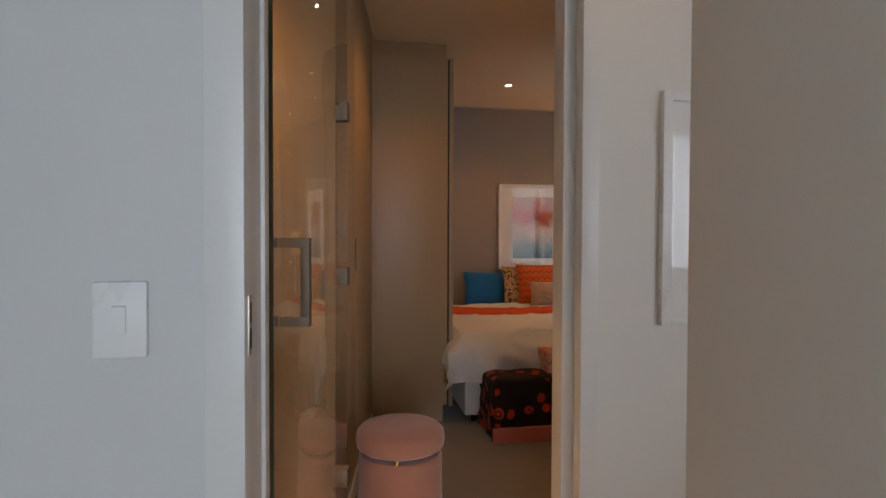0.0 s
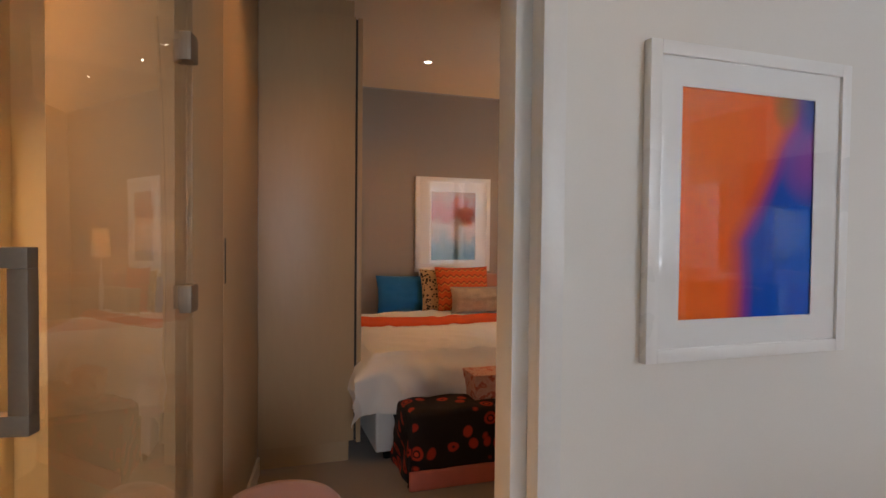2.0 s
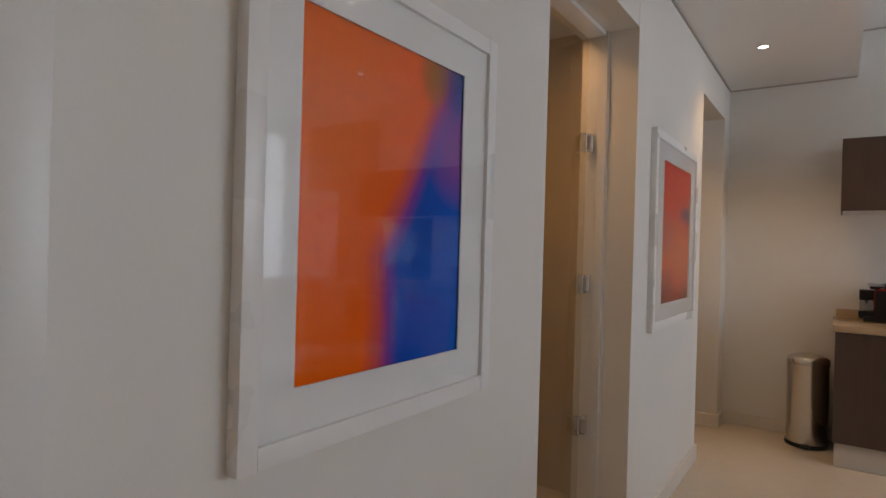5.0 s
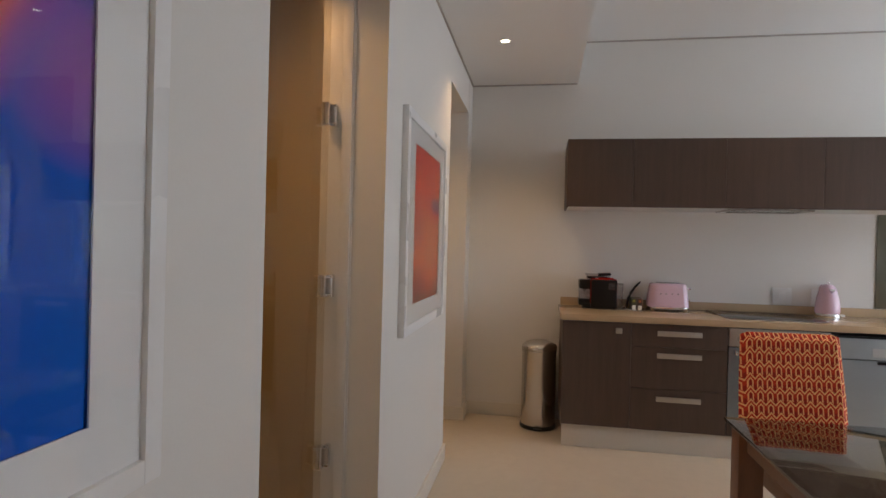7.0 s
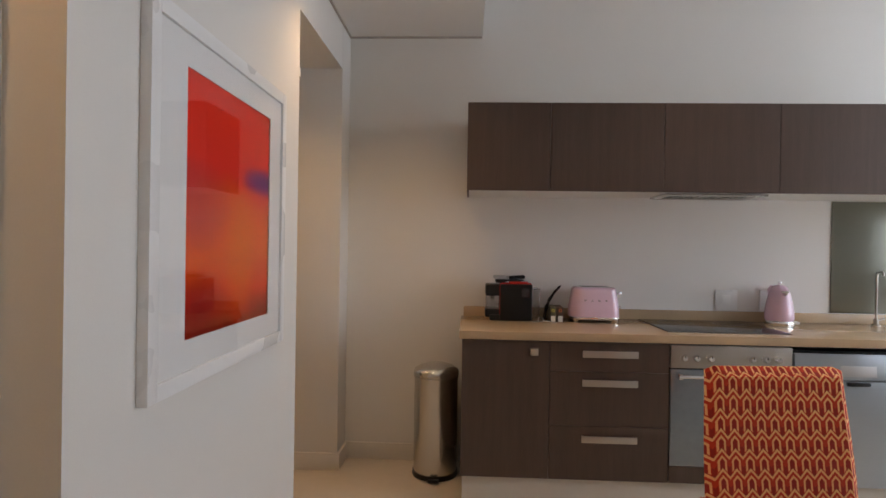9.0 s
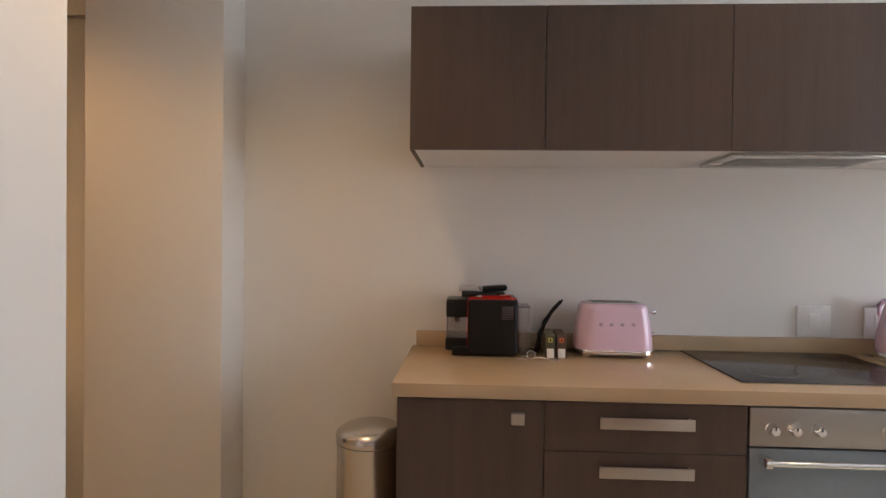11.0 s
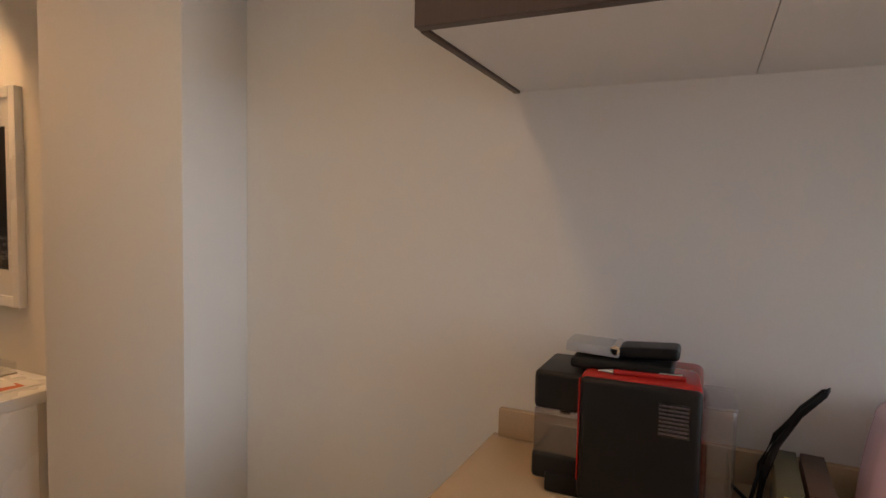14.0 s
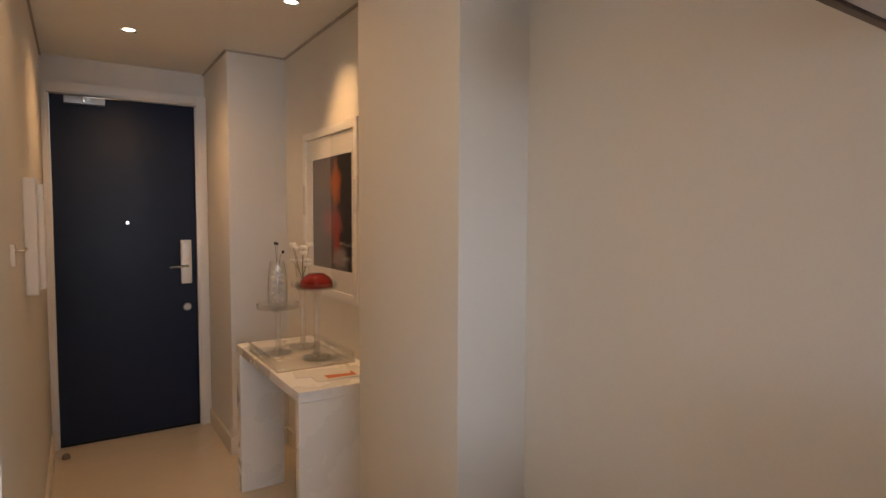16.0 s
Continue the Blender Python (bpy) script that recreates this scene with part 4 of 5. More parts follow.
part("spout", tube([(0, 0, 0.03), (0.0, 0, 0.20), (-0.004, 0, 0.30), (-0.012, 0, 0.312), (-0.03, 0, 0.316), (-0.075, 0.02, 0.316), (-0.083, 0.022, 0.308), (-0.083, 0.022, 0.296)], 0.0055, 14), satin, tap)
part("lever", tube([(0.0, -0.010, 0.03), (0.0, -0.030, 0.038), (0, -0.05, 0.045)], 0.0045, 10), satin, tap)


def socket(y, z, w=0.13, h=0.122):
    t = thing("wall_socket", (KX, y, z), "white double wall socket above the worktop", "socket", "kitchen sockets")
    part("plate", box(-0.010, -w / 2, -h / 2, 0.0, w / 2, h / 2, 0.003), frame_white, t)
    part("insert", box(-0.013, -0.022, -0.030, -0.009, 0.022, 0.030, 0.002), mount_white, t)


socket(0.235, 1.027)
socket(-0.02, 1.027, 0.12)

# coffee machine, seen from its side: spout towards the entrance, water tank towards the hob
cm = thing("coffee_machine", pose(5.352, 1.551, CT) @ Matrix.Scale(1.02, 4), "black and red capsule coffee machine on the worktop", "coffee machine")
part("base", box(-0.075, -0.115, 0.0, 0.075, 0.115, 0.035, 0.006), black_plastic, cm)
part("side_panel", box(-0.088, -0.1245, 0.006, -0.070, 0.0575, 0.209, 0.010, 3), black_plastic, cm)
part("casing", box(-0.079, -0.124, 0.036, 0.079, 0.0595, 0.216, 0.016, 3), red_gloss, cm, "glossy red casing")
part("head", box(-0.070, 0.052, 0.140, 0.070, 0.138, 0.206, 0.010, 3), black_plastic, cm)
part("spout", lathe([(0, 0), (0.010, 0), (0.014, 0.03), (0, 0.03)], 16, pose(0, 0.098, 0.115)), black_plastic, cm)
part("drip_tray", box(-0.070, 0.052, 0.018, 0.070, 0.140, 0.066, 0.010, 3), black_plastic, cm)
part("cup_guard", boxes([(-0.069, 0.062, 0.066, -0.066, 0.136, 0.140), (0.066, 0.062, 0.066, 0.069, 0.136, 0.140), (-0.066, 0.134, 0.066, 0.066, 0.136, 0.140)]), tank_glass, cm, "clear plastic cup guard")
part("red_trim", boxes([(-0.0850, 0.0572, 0.036, -0.078, 0.0602, 0.206)], 0.001), red_gloss, cm)
lid = part("lid", box(-0.054, -0.080, 0.214, 0.054, 0.082, 0.231, 0.007, 3), black_plastic, cm)
part("lever", turn(box(-0.032, -0.088, -0.004, 0.032, 0.006, 0.016, 0.009, 4), pose(0.0, 0.0, 0.236, -4)), black_plastic, lid)
part("lever_plate", turn(box(-0.034, 0.0, -0.005, 0.034, 0.088, 0.013, 0.003), pose(0.0, 0.006, 0.238, 2)), lever_silver, lid, "brushed steel lever plate")
part("hinge_pin", lathe([(0, -0.034), (0.008, -0.034), (0.008, 0.034), (0, 0.034)], 14, pose(0.0, 0.012, 0.246, 0, 90)), chrome, lid)
vent = part("vent", box(-0.0895, -0.108, 0.135, -0.0875, -0.062, 0.188, 0.001), black_gloss, cm)
for k in range(8):
    part("slat", box(-0.0905, -0.106, 0.138 + k * 0.0062, -0.0893, -0.064, 0.1405 + k * 0.0062), grey_print, vent)
tk = part("water_tank", box(-0.060, -0.172, 0.006, 0.060, -0.126, 0.182, 0.010, 3), tank_glass, cm, "clear plastic water tank")
part("tank_lid", box(-0.061, -0.173, 0.178, 0.061, -0.125, 0.184, 0.003), tank_glass, tk)
part("water", box(-0.054, -0.166, 0.012, 0.054, -0.132, 0.085, 0.006), vase_glass, tk)
pen = thing("pen", pose(5.287, 1.515, CT + 0.2192, 0, 0, 6), "slim red and silver pen on the coffee machine", "pen")
part("barrel", tube([(0, -0.065, 0.0045), (0, 0.045, 0.0045)], 0.0045, 10), red_gloss, pen)
part("tip", lathe([(0.0045, 0.0), (0.003, 0.014), (0.0008, 0.024), (0, 0.024)], 12, pose(0, 0.045, 0.0045, -90)), chrome, pen)
part("clip", box(-0.0015, -0.060, 0.009, 0.0015, -0.025, 0.011), chrome, pen)

for k, (by, matl, mark) in enumerate(((1.303, olive_box, yellow_mark), (1.262, brown_box, orange_mark))):
    cb = thing("capsule_box", pose(5.275, by, CT, 0, 0, -3), "narrow %s card box of coffee capsules" % ("olive" if k == 0 else "brown"), "box", "capsule boxes")
    part("carton", box(0.0, -0.0175, 0.0, 0.17, 0.0175, 0.083, 0.0015), matl, cb)
    lb = part("label", box(-0.0012, -0.008, 0.057, 0.0005, 0.008, 0.074), mark, cb)
    part("logo", box(-0.002, -0.0028, 0.061, -0.0011, 0.0028, 0.070), black_plastic, lb)
    part("flap", turn(box(-0.0012, -0.013, 0.0, 0.0012, 0.013, 0.034, 0.0005), pose(-0.0075, 0, 0.001, 0, 8 + 4 * k, 5 - 8 * k)), backdrop_mat, cb)

cord = []
for k in range(2):  # two long bights held together, leaning over the boxes
    d = 0.004 * k
    cord += [(5.35 + d, 1.352 - d, CT + 0.006), (5.36 + d, 1.344, 0.935), (5.385, 1.335 - d, 0.975), (5.41, 1.312 - d, 1.020), (5.43, 1.275 - d, 1.065 - d), (5.44, 1.243, 1.096 - d), (5.44, 1.236, 1.100 - d), (5.436, 1.241, 1.093 - d), (5.424, 1.280 - d, 1.052), (5.40, 1.312 - d, 1.005), (5.378, 1.331 - d, 0.955), (5.36, 1.338 - d, CT + 0.02)]
cord += [(5.37, 1.34, CT + 0.006), (5.44, 1.37, CT + 0.005)]
single("power_cord", tube(cord, 0.0036, 8), black_plastic, pose(0, 0, 0), "black power cord looped upright behind the boxes", "cable")
ky = thing("key_bunch", pose(5.238, 1.378, CT), "metal keys on a ring lying on the worktop", "keys")
part("ring", tube([(0.004 * math.sin(a / 20 * 6.2832), 0.015 * math.cos(a / 20 * 6.2832), 0.0165 + 0.0145 * math.sin(a / 20 * 6.2832)) for a in range(20)], 0.0018, 8, True), chrome, ky)
part("clasp", tube([(0.0, -0.012, 0.006), (-0.004, -0.024, 0.008), (-0.006, -0.045, 0.006), (-0.008, -0.062, 0.0055)], 0.0045, 10), chrome, ky)
part("key", turn(boxes([(-0.008, -0.010, 0.0, 0.008, 0.010, 0.002), (-0.0028, 0.010, 0.0, 0.0028, 0.032, 0.002)], 0.0006), pose(-0.006, 0.026, 0.002, 0, 14, 8)), chrome, ky)
part("key_loop", tube([(-0.006, 0.010, 0.003), (0.000, 0.018, 0.010), (-0.002, 0.036, 0.011), (-0.008, 0.040, 0.004), (-0.010, 0.020, 0.003)], 0.0016, 8, True), chrome, ky)
part("tag_frame", tube([(-0.022, -0.062, 0.003), (-0.004, -0.062, 0.003), (-0.004, -0.090, 0.003), (-0.022, -0.090, 0.003)], 0.002, 8, True), satin, ky)


def rounded_body(w, d, h, r, taper, rings_n=7, crown=0.03):
    """A soft box with round corners, drawn in towards the top."""
    bm = bmesh.new()
    segs = 10

    def loop(hw, hd, z, rr):
        pts = []
        for cx, cy, a0 in ((hw - rr, hd - rr, 0), (-hw + rr, hd - rr, 90), (-hw + rr, -hd + rr, 180), (hw - rr, -hd + rr, 270)):
            for k in range(segs):
                a = radians(a0 + 90 * k / (segs - 1))
                pts.append(bm.verts.new((cx + rr * math.cos(a), cy + rr * math.sin(a), z)))
        return pts
    levels = [(1.0 - taper * (k / rings_n) ** 1.6, (h - crown) * k / rings_n) for k in range(rings_n + 1)]
    loops = [loop(w / 2 * s, d / 2 * s, z, r * s) for s, z in levels]
    s0 = levels[-1][0]
    for k in range(1, 7):
        a = radians(90 * k / 6)
        ins = crown * (1 - math.cos(a))
        loops.append(loop(w / 2 * s0 - ins, d / 2 * s0 - ins, h - crown + crown * math.sin(a), max(0.004, r * s0 - ins)))
    for a, b in zip(loops, loops[1:]):
        n = len(a)
        for i in range(n):
            bm.faces.new((a[i], a[(i + 1) % n], b[(i + 1) % n], b[i]))
    bm.faces.new(loops[-1])
    bm.faces.new(loops[0][::-1])
    bmesh.ops.recalc_face_normals(bm, faces=bm.faces[:])
    return bm


to = thing("toaster", pose(5.375, 1.054, CT), "rounded pale pink enamel toaster with chrome feet", "toaster")
part("body", turn(rounded_body(0.180, 0.288, 0.172, 0.060, 0.12, 7, 0.024), pose(0, 0, 0.028)), pink_enamel, to)
part("base", turn(rounded_body(0.184, 0.292, 0.016, 0.060, 0.0, 2, 0.004), pose(0, 0, 0.0135)), chrome, to)
for a, b in ((-0.066, -0.112), (-0.066, 0.112), (0.066, -0.112), (0.066, 0.112)):
    part("foot", lathe([(0.0, 0.0), (0.013, 0.0), (0.019, 0.016), (0.0, 0.016)], 16, pose(a, b, 0)), chrome, to)
part("top_plate", turn(rounded_body(0.108, 0.206, 0.005, 0.028, 0.0, 2, 0.002), pose(0, 0, 0.1975)), lever_silver, to, "brushed steel top plate")
# dark bars on the plate paint the shade of the bread slots
for sx in (-0.023, 0.023):
    part("slot_shade", box(sx - 0.010, -0.082, 0.2020, sx + 0.010, 0.082, 0.2034, 0.0005), shade_and_stem_dark, to)
lv = part("lever", tube([(0, -0.120, 0.163), (0, -0.150, 0.165)], 0.004, 10), chrome, to)
part("ball", lathe([(0.011 * math.sin(a * math.pi / 10), -0.011 * math.cos(a * math.pi / 10)) for a in range(11)], 18, pose(0, -0.156, 0.165)), chrome, lv)
part("dial", lathe([(0, 0.022), (0.011, 0.022), (0.014, 0.004), (0.014, 0), (0, 0)], 20, pose(0, -0.138, 0.078, 90)), chrome, to)
for k in range(4):
    part("emblem", boxes([(-0.0895, 0.063 - k * 0.040 - 0.006, 0.121, -0.0815, 0.063 - k * 0.040 + 0.006, 0.1235), (-0.0895, 0.063 - k * 0.040 - 0.006, 0.127, -0.0815, 0.063 - k * 0.040 + 0.006, 0.1295)], 0.0005), grey_print, to)

ke = thing("kettle", pose(5.375, -0.02, CT), "tapered pale pink enamel kettle with a chrome base and spout", "kettle")
part("base", lathe([(0.0, 0.0), (0.078, 0.0), (0.080, 0.010), (0.078, 0.022), (0.074, 0.026), (0.0, 0.026)], 36), chrome, ke)
part("jug", lathe([(0.074, 0.026), (0.078, 0.040), (0.077, 0.070), (0.068, 0.130), (0.056, 0.180), (0.050, 0.200), (0.044, 0.212), (0.036, 0.222), (0.020, 0.230), (0.0, 0.233)], 40), pink_enamel, ke)
part("spout", turn(lathe([(0.004, 0.0), (0.011, 0.004), (0.020, 0.028), (0.021, 0.030), (0.0, 0.030)], 20), pose(-0.046, 0, 0.168, 0, -24)), chrome, ke)
part("knob", lathe([(0.0, 0.0), (0.005, 0.0), (0.005, 0.006), (0.011, 0.012), (0.009, 0.020), (0.0, 0.023)], 18, pose(0, 0, 0.231)), chrome, ke)
part("handle", tube([(0.044, 0.005, 0.206), (0.080, 0.005, 0.216), (0.106, 0.005, 0.195), (0.110, 0.005, 0.140), (0.104, 0.005, 0.090), (0.072, 0.005, 0.070)], 0.009, 12), pink_enamel, ke)
part("switch", box(-0.02, -0.108, 0.004, 0.02, -0.076, 0.020, 0.005), frame_white, ke)

bn = thing("pedal_bin", pose(5.285, 1.972, 0), "round stainless steel pedal bin with a domed lid", "bin")
part("foot_ring", lathe([(0.0, 0.0), (0.130, 0.0), (0.133, 0.006), (0.131, 0.028), (0.0, 0.028)], 48), black_plastic, bn)
part("body", lathe([(0.126, 0.028), (0.126, 0.56), (0.129, 0.565), (0.129, 0.575), (0.12, 0.575)], 56), steel, bn)
ld = part("lid", lathe([(0.128, 0.576), (0.131, 0.580), (0.131, 0.600), (0.126, 0.612), (0.10, 0.630), (0.06, 0.642), (0.0, 0.647)], 56), steel, bn)
part("hinge_box", box(0.085, -0.10, 0.18, 0.140, 0.0, 0.60, 0.010, 3), black_plastic, bn)
part("pedal", boxes([(-0.165, -0.028, 0.012, -0.120, 0.028, 0.020), (-0.168, -0.030, 0.010, -0.150, 0.030, 0.024)], 0.003), black_plastic, bn)


# ---- dining corner ----
seat_hide = surface("brown_hide", (0.15, 0.085, 0.050), 0.5, vary=0.12, big=5, fine=220, relief=0.2)


def dining_chair(m):
    """An upholstered chair. Local +y is its front."""
    t = thing("dining_chair", m, "high-backed dining chair in red and cream arch-pattern cloth", "chair", "dining chairs")

    def back(u, v):
        w = 0.420 + 0.030 * (1 - v)
        return ((u - 0.5) * w, -0.02 - 0.06 * v, 0.575 + 0.405 * v)
    bm = bmesh.new()
    nu, nv = 14, 16
    shell = []
    for side in (1, -1):
        rows = []
        for j in range(nv + 1):
            v = j / nv
            row = []
            for i in range(nu + 1):
                u = i / nu
                x, y, z = back(u, v)
                e = min(u, 1 - u) * 14
                f = min(1 - v, 1) * 16
                th = 0.030 * min(1.0, max(0.0, e)) ** 0.5 * min(1.0, max(0.0, f)) ** 0.5
                if v > 0.97 and (u < 0.04 or u > 0.96):
                    z -= 0.012
                row.append(bm.verts.new((x, y + side * th + 0.004 * math.sin(3 * u + 5 * v), z)))
            rows.append(row)
        shell.append(rows)
    for rows, flip in ((shell[0], 1), (shell[1], 0)):
        for j in range(nv):
            for i in range(nu):
                q = (rows[j][i], rows[j][i + 1], rows[j + 1][i + 1], rows[j + 1][i])
                bm.faces.new(q[::-1] if flip else q)
    bmesh.ops.remove_doubles(bm, verts=bm.verts[:], dist=0.0015)
    bmesh.ops.recalc_face_normals(bm, faces=bm.faces[:])
    lay = bm.loops.layers.uv.verify()
    for f in bm.faces:
        for l in f.loops:
            l[lay].uv = (l.vert.co.x, l.vert.co.z - l.vert.co.y)
    part("backrest", bm, weave, t)
    part("seat", box(-0.225, -0.03, 0.40, 0.225, 0.43, 0.470, 0.028, 4), seat_hide, t, "plain brown upholstered seat")
    for i in range(2):
        for j in range(2):
            part("leg", boxes([(-0.205 + i * 0.37, -0.01 + j * 0.37, 0.0, -0.165 + i * 0.37, 0.03 + j * 0.37, 0.402)], 0.004), wood_leg, t)
    part("back_frame", box(-0.20, -0.035, 0.40, 0.20, -0.005, 0.62, 0.004), wood_leg, t, "dark wooden back frame under the cloth")
    fr = bmesh.new()
    tass = random.Random(3)
    for k in range(58):
        x, dx, low = -0.222 + k * 0.444 / 57, tass.uniform(-0.004, 0.004), tass.uniform(0.538, 0.550)
        for y in (-0.054, 0.006):
            vs = bx(fr, x - 0.0025, y, low, x + 0.0025, y + 0.005, 0.595)
            for q in vs:
                if q.co.z < 0.56:
                    q.co.x += dx
    part("fringe", box_uv(fr), weave, t, "short tasselled fringe")
    return t


chair = dining_chair(pose(3.645, 0.872, 0, 0, 0, 93))
copy_thing(chair, pose(2.72, 0.20, 0, 0, 0, 0))
tb = thing("dining_table", pose(2.52, 0.90, 0), "glass-topped dining table on thick walnut legs", "table")
tp = part("tabletop", box(-0.60, -0.42, 0.738, 0.60, 0.42, 0.750, 0.002), table_glass, tb)
tp.visible_shadow = False
for sx in (-1, 1):
    for sy in (-1, 1):
        part("leg", box(sx * 0.54 - 0.04, sy * 0.36 - 0.04, 0.0, sx * 0.54 + 0.04, sy * 0.36 + 0.04, 0.736, 0.004), wood_leg, tb)
for ry in (-0.375, 0.345):
    part("rail", box(-0.50, ry, 0.66, 0.50, ry + 0.03, 0.73, 0.003), wood_leg, tb)

# ---- entrance ----
dr = thing("door_1", pose(4.442, 5.47, 0), "closed dark navy front door with a steel lock", "door", kind="structure")
part("leaf", box(0.0, 0.0, 0.006, 0.770, 0.044, 2.082, 0.002), navy, dr)
lock_steel = surface("pale_lock_steel", (0.72, 0.71, 0.69), 0.34, 0.35, vary=0.03, big=8, fine=150, relief=0.0)
lk = part("lock_plate", box(0.672, -0.022, 0.945, 0.737, 0.0, 1.228, 0.008, 3), lock_steel, dr, "satin steel electronic lock")
part("reader", box(0.680, -0.027, 1.100, 0.729, -0.021, 1.215, 0.006, 3), lock_steel, lk)
part("lever", tube([(0.705, -0.02, 1.062), (0.705, -0.055, 1.062), (0.690, -0.060, 1.062), (0.600, -0.060, 1.056)], 0.009, 12), chrome, lk)
part("bolt_knob", lathe([(0, 0.018), (0.022, 0.018), (0.026, 0.012), (0.026, 0), (0, 0)], 24, pose(0.706, 0, 0.793, 90)), satin, dr)
part("peephole", lathe([(0, 0.006), (0.010, 0.006), (0.013, 0.002), (0.013, 0), (0, 0)], 20, pose(0.378, 0, 1.338, 90)), chrome, dr)
part("kick_seal", box(0.0, -0.004, 0.006, 0.77, 0.0, 0.02), black_plastic, dr)
dc = part("door_closer", boxes([(0.07, -0.045, 2.030, 0.275, 0.0, 2.072)], 0.004), alu, dr)
part("closer_arm", boxes([(0.15, -0.060, 2.066, 0.36, -0.050, 2.074), (0.16, -0.056, 2.04, 0.18, -0.044, 2.07)], 0.001), steel, dc)
df = thing("door_frame_4", pose(0, 0, 0), "white painted frame of the front door", "door frame", kind="structure")
part("jamb", boxes([(4.405, 5.458, 0, 4.440, 5.519, 2.086), (4.385 + 0.017, 5.446, 0, 4.425, 5.458, 2.15)], 0.003), white_gloss, df)
part("jamb", boxes([(5.214, 5.458, 0, 5.250, 5.519, 2.086), (5.225, 5.446, 0, 5.282, 5.458, 2.15)], 0.003), white_gloss, df)
part("head", boxes([(4.405, 5.458, 2.088, 5.250, 5.519, 2.12), (4.425, 5.446, 2.098, 5.225, 5.458, 2.15)], 0.003), white_gloss, df)

ic = thing("intercom", pose(4.40, 3.90, 1.10), "flat white wall intercom with a small screen", "intercom")
part("case", box(0.0, 0.0, 0.0, 0.040, 0.24, 0.41, 0.008, 3), intercom_white, ic)
part("handset", box(0.040, 0.015, 0.02, 0.060, 0.075, 0.39, 0.008, 3), intercom_white, ic)
part("screen", box(0.0395, 0.10, 0.24, 0.042, 0.21, 0.33, 0.001), black_gloss, ic)
for k in range(3):
    part("button", box(0.0395, 0.12, 0.06 + k * 0.04, 0.043, 0.15, 0.078 + k * 0.04, 0.001), satin, ic)
pb = thing("fuse_box", pose(4.40, 4.30, 1.12), "flat white distribution board on the entrance wall", "distribution board")
part("case", box(0.0, 0.0, 0.0, 0.030, 0.30, 0.37, 0.005, 3), frame_white, pb)
part("cover", box(0.030, 0.012, 0.012, 0.036, 0.288, 0.358, 0.002), frame_white, pb)
part("latch", box(0.036, 0.02, 0.17, 0.041, 0.06, 0.21, 0.002), black_plastic, pb)
hk = thing("key_hook", pose(4.40, 3.42, 1.24), "small metal hook plate on the entrance wall", "hook")
part("plate", box(0.0, -0.02, 0.0, 0.010, 0.02, 0.06, 0.002), frame_white, hk)
part("hook", tube([(0.008, 0, 0.045), (0.03, 0, 0.04), (0.036, 0, 0.05)], 0.004, 8), satin, hk)

co = thing("console_table", pose(0, 0, 0), "white lacquered console table with broad panel legs", "table")
part("top", box(5.213, 3.465, 0.700, 5.600, 4.415, 0.740, 0.002), frame_white, co)
part("leg", box(5.2135, 3.4655, 0.0, 5.470, 3.505, 0.6995, 0.002), frame_white, co)
part("leg", box(5.2135, 4.345, 0.0, 5.430, 4.4145, 0.6995, 0.002), frame_white, co)
tr = thing("glass_tray", pose(5.40, 3.99, 0.740), "square clear glass tray with a dark rim on the console", "tray")
part("plate", box(-0.165, -0.215, 0.0, 0.165, 0.24, 0.006, 0.001), vase_glass, tr)
for x0, y0, x1, y1 in ((-0.170, -0.22, -0.165, 0.245), (0.165, -0.22, 0.170, 0.245), (-0.1649, -0.22, 0.1649, -0.215), (-0.1649, 0.240, 0.1649, 0.245)):
    part("side", box(x0, y0, 0.0, x1, y1, 0.045, 0.0005), vase_glass, tr)
part("base_edge", boxes([(-0.173, -0.224, 0.0, -0.1702, 0.245, 0.005), (-0.173, -0.224, 0.0, 0.170, -0.2202, 0.005)]), satin, tr)


def cake_stand(m, h, r, label):
    t = thing("cake_stand", m, label, "cake stand", "glass cake stands")
    part("stem", lathe([(0.0, 0.0), (0.062, 0.0), (0.064, 0.004), (0.030, 0.014), (0.013, 0.026), (0.011, h * 0.45), (0.016, h * 0.5), (0.011, h * 0.55), (0.012, h * 0.86), (0.030, h - 0.0062), (0.0, h - 0.0062)], 36), stem_glass, t)
    part("plate", lathe([(0.0, h - 0.006), (r - 0.004, h - 0.006), (r, h - 0.002), (r, h + 0.022), (r - 0.004, h + 0.022), (r - 0.005, h), (0.0, h)], 48), vase_glass, t)
    return t


cake_stand(pose(5.325, 4.08, 0.747), 0.215, 0.094, "footed clear glass cake stand with a rimmed plate")
cake_stand(pose(5.449, 3.911, 0.747), 0.318, 0.092, "tall clear glass cake stand holding a red dome")
cake_stand(pose(5.460, 4.13, 0.747), 0.30, 0.055, "slim clear glass stand at the back of the tray")
rd = thing("red_glass_bowl", pose(5.449, 3.911, 1.0655), "upturned dark red glass bowl", "bowl")
part("bowl", lathe([(0.0, 0.060), (0.034, 0.060), (0.042, 0.055), (0.062, 0.042), (0.072, 0.022), (0.074, 0.004), (0.070, 0.0), (0.0, 0.0)], 12), ruby_glass, rd)
va = thing("glass_vase", pose(5.325, 4.08, 0.963), "clear glass vase with pale crystals and thin stems", "vase")
part("vase", lathe([(0.0, 0.0), (0.034, 0.0), (0.043, 0.02), (0.046, 0.085), (0.039, 0.165), (0.032, 0.212), (0.030, 0.212), (0.037, 0.165), (0.043, 0.085), (0.040, 0.022), (0.0, 0.008)], 36), vase_glass, va)
rc = random.Random(8)
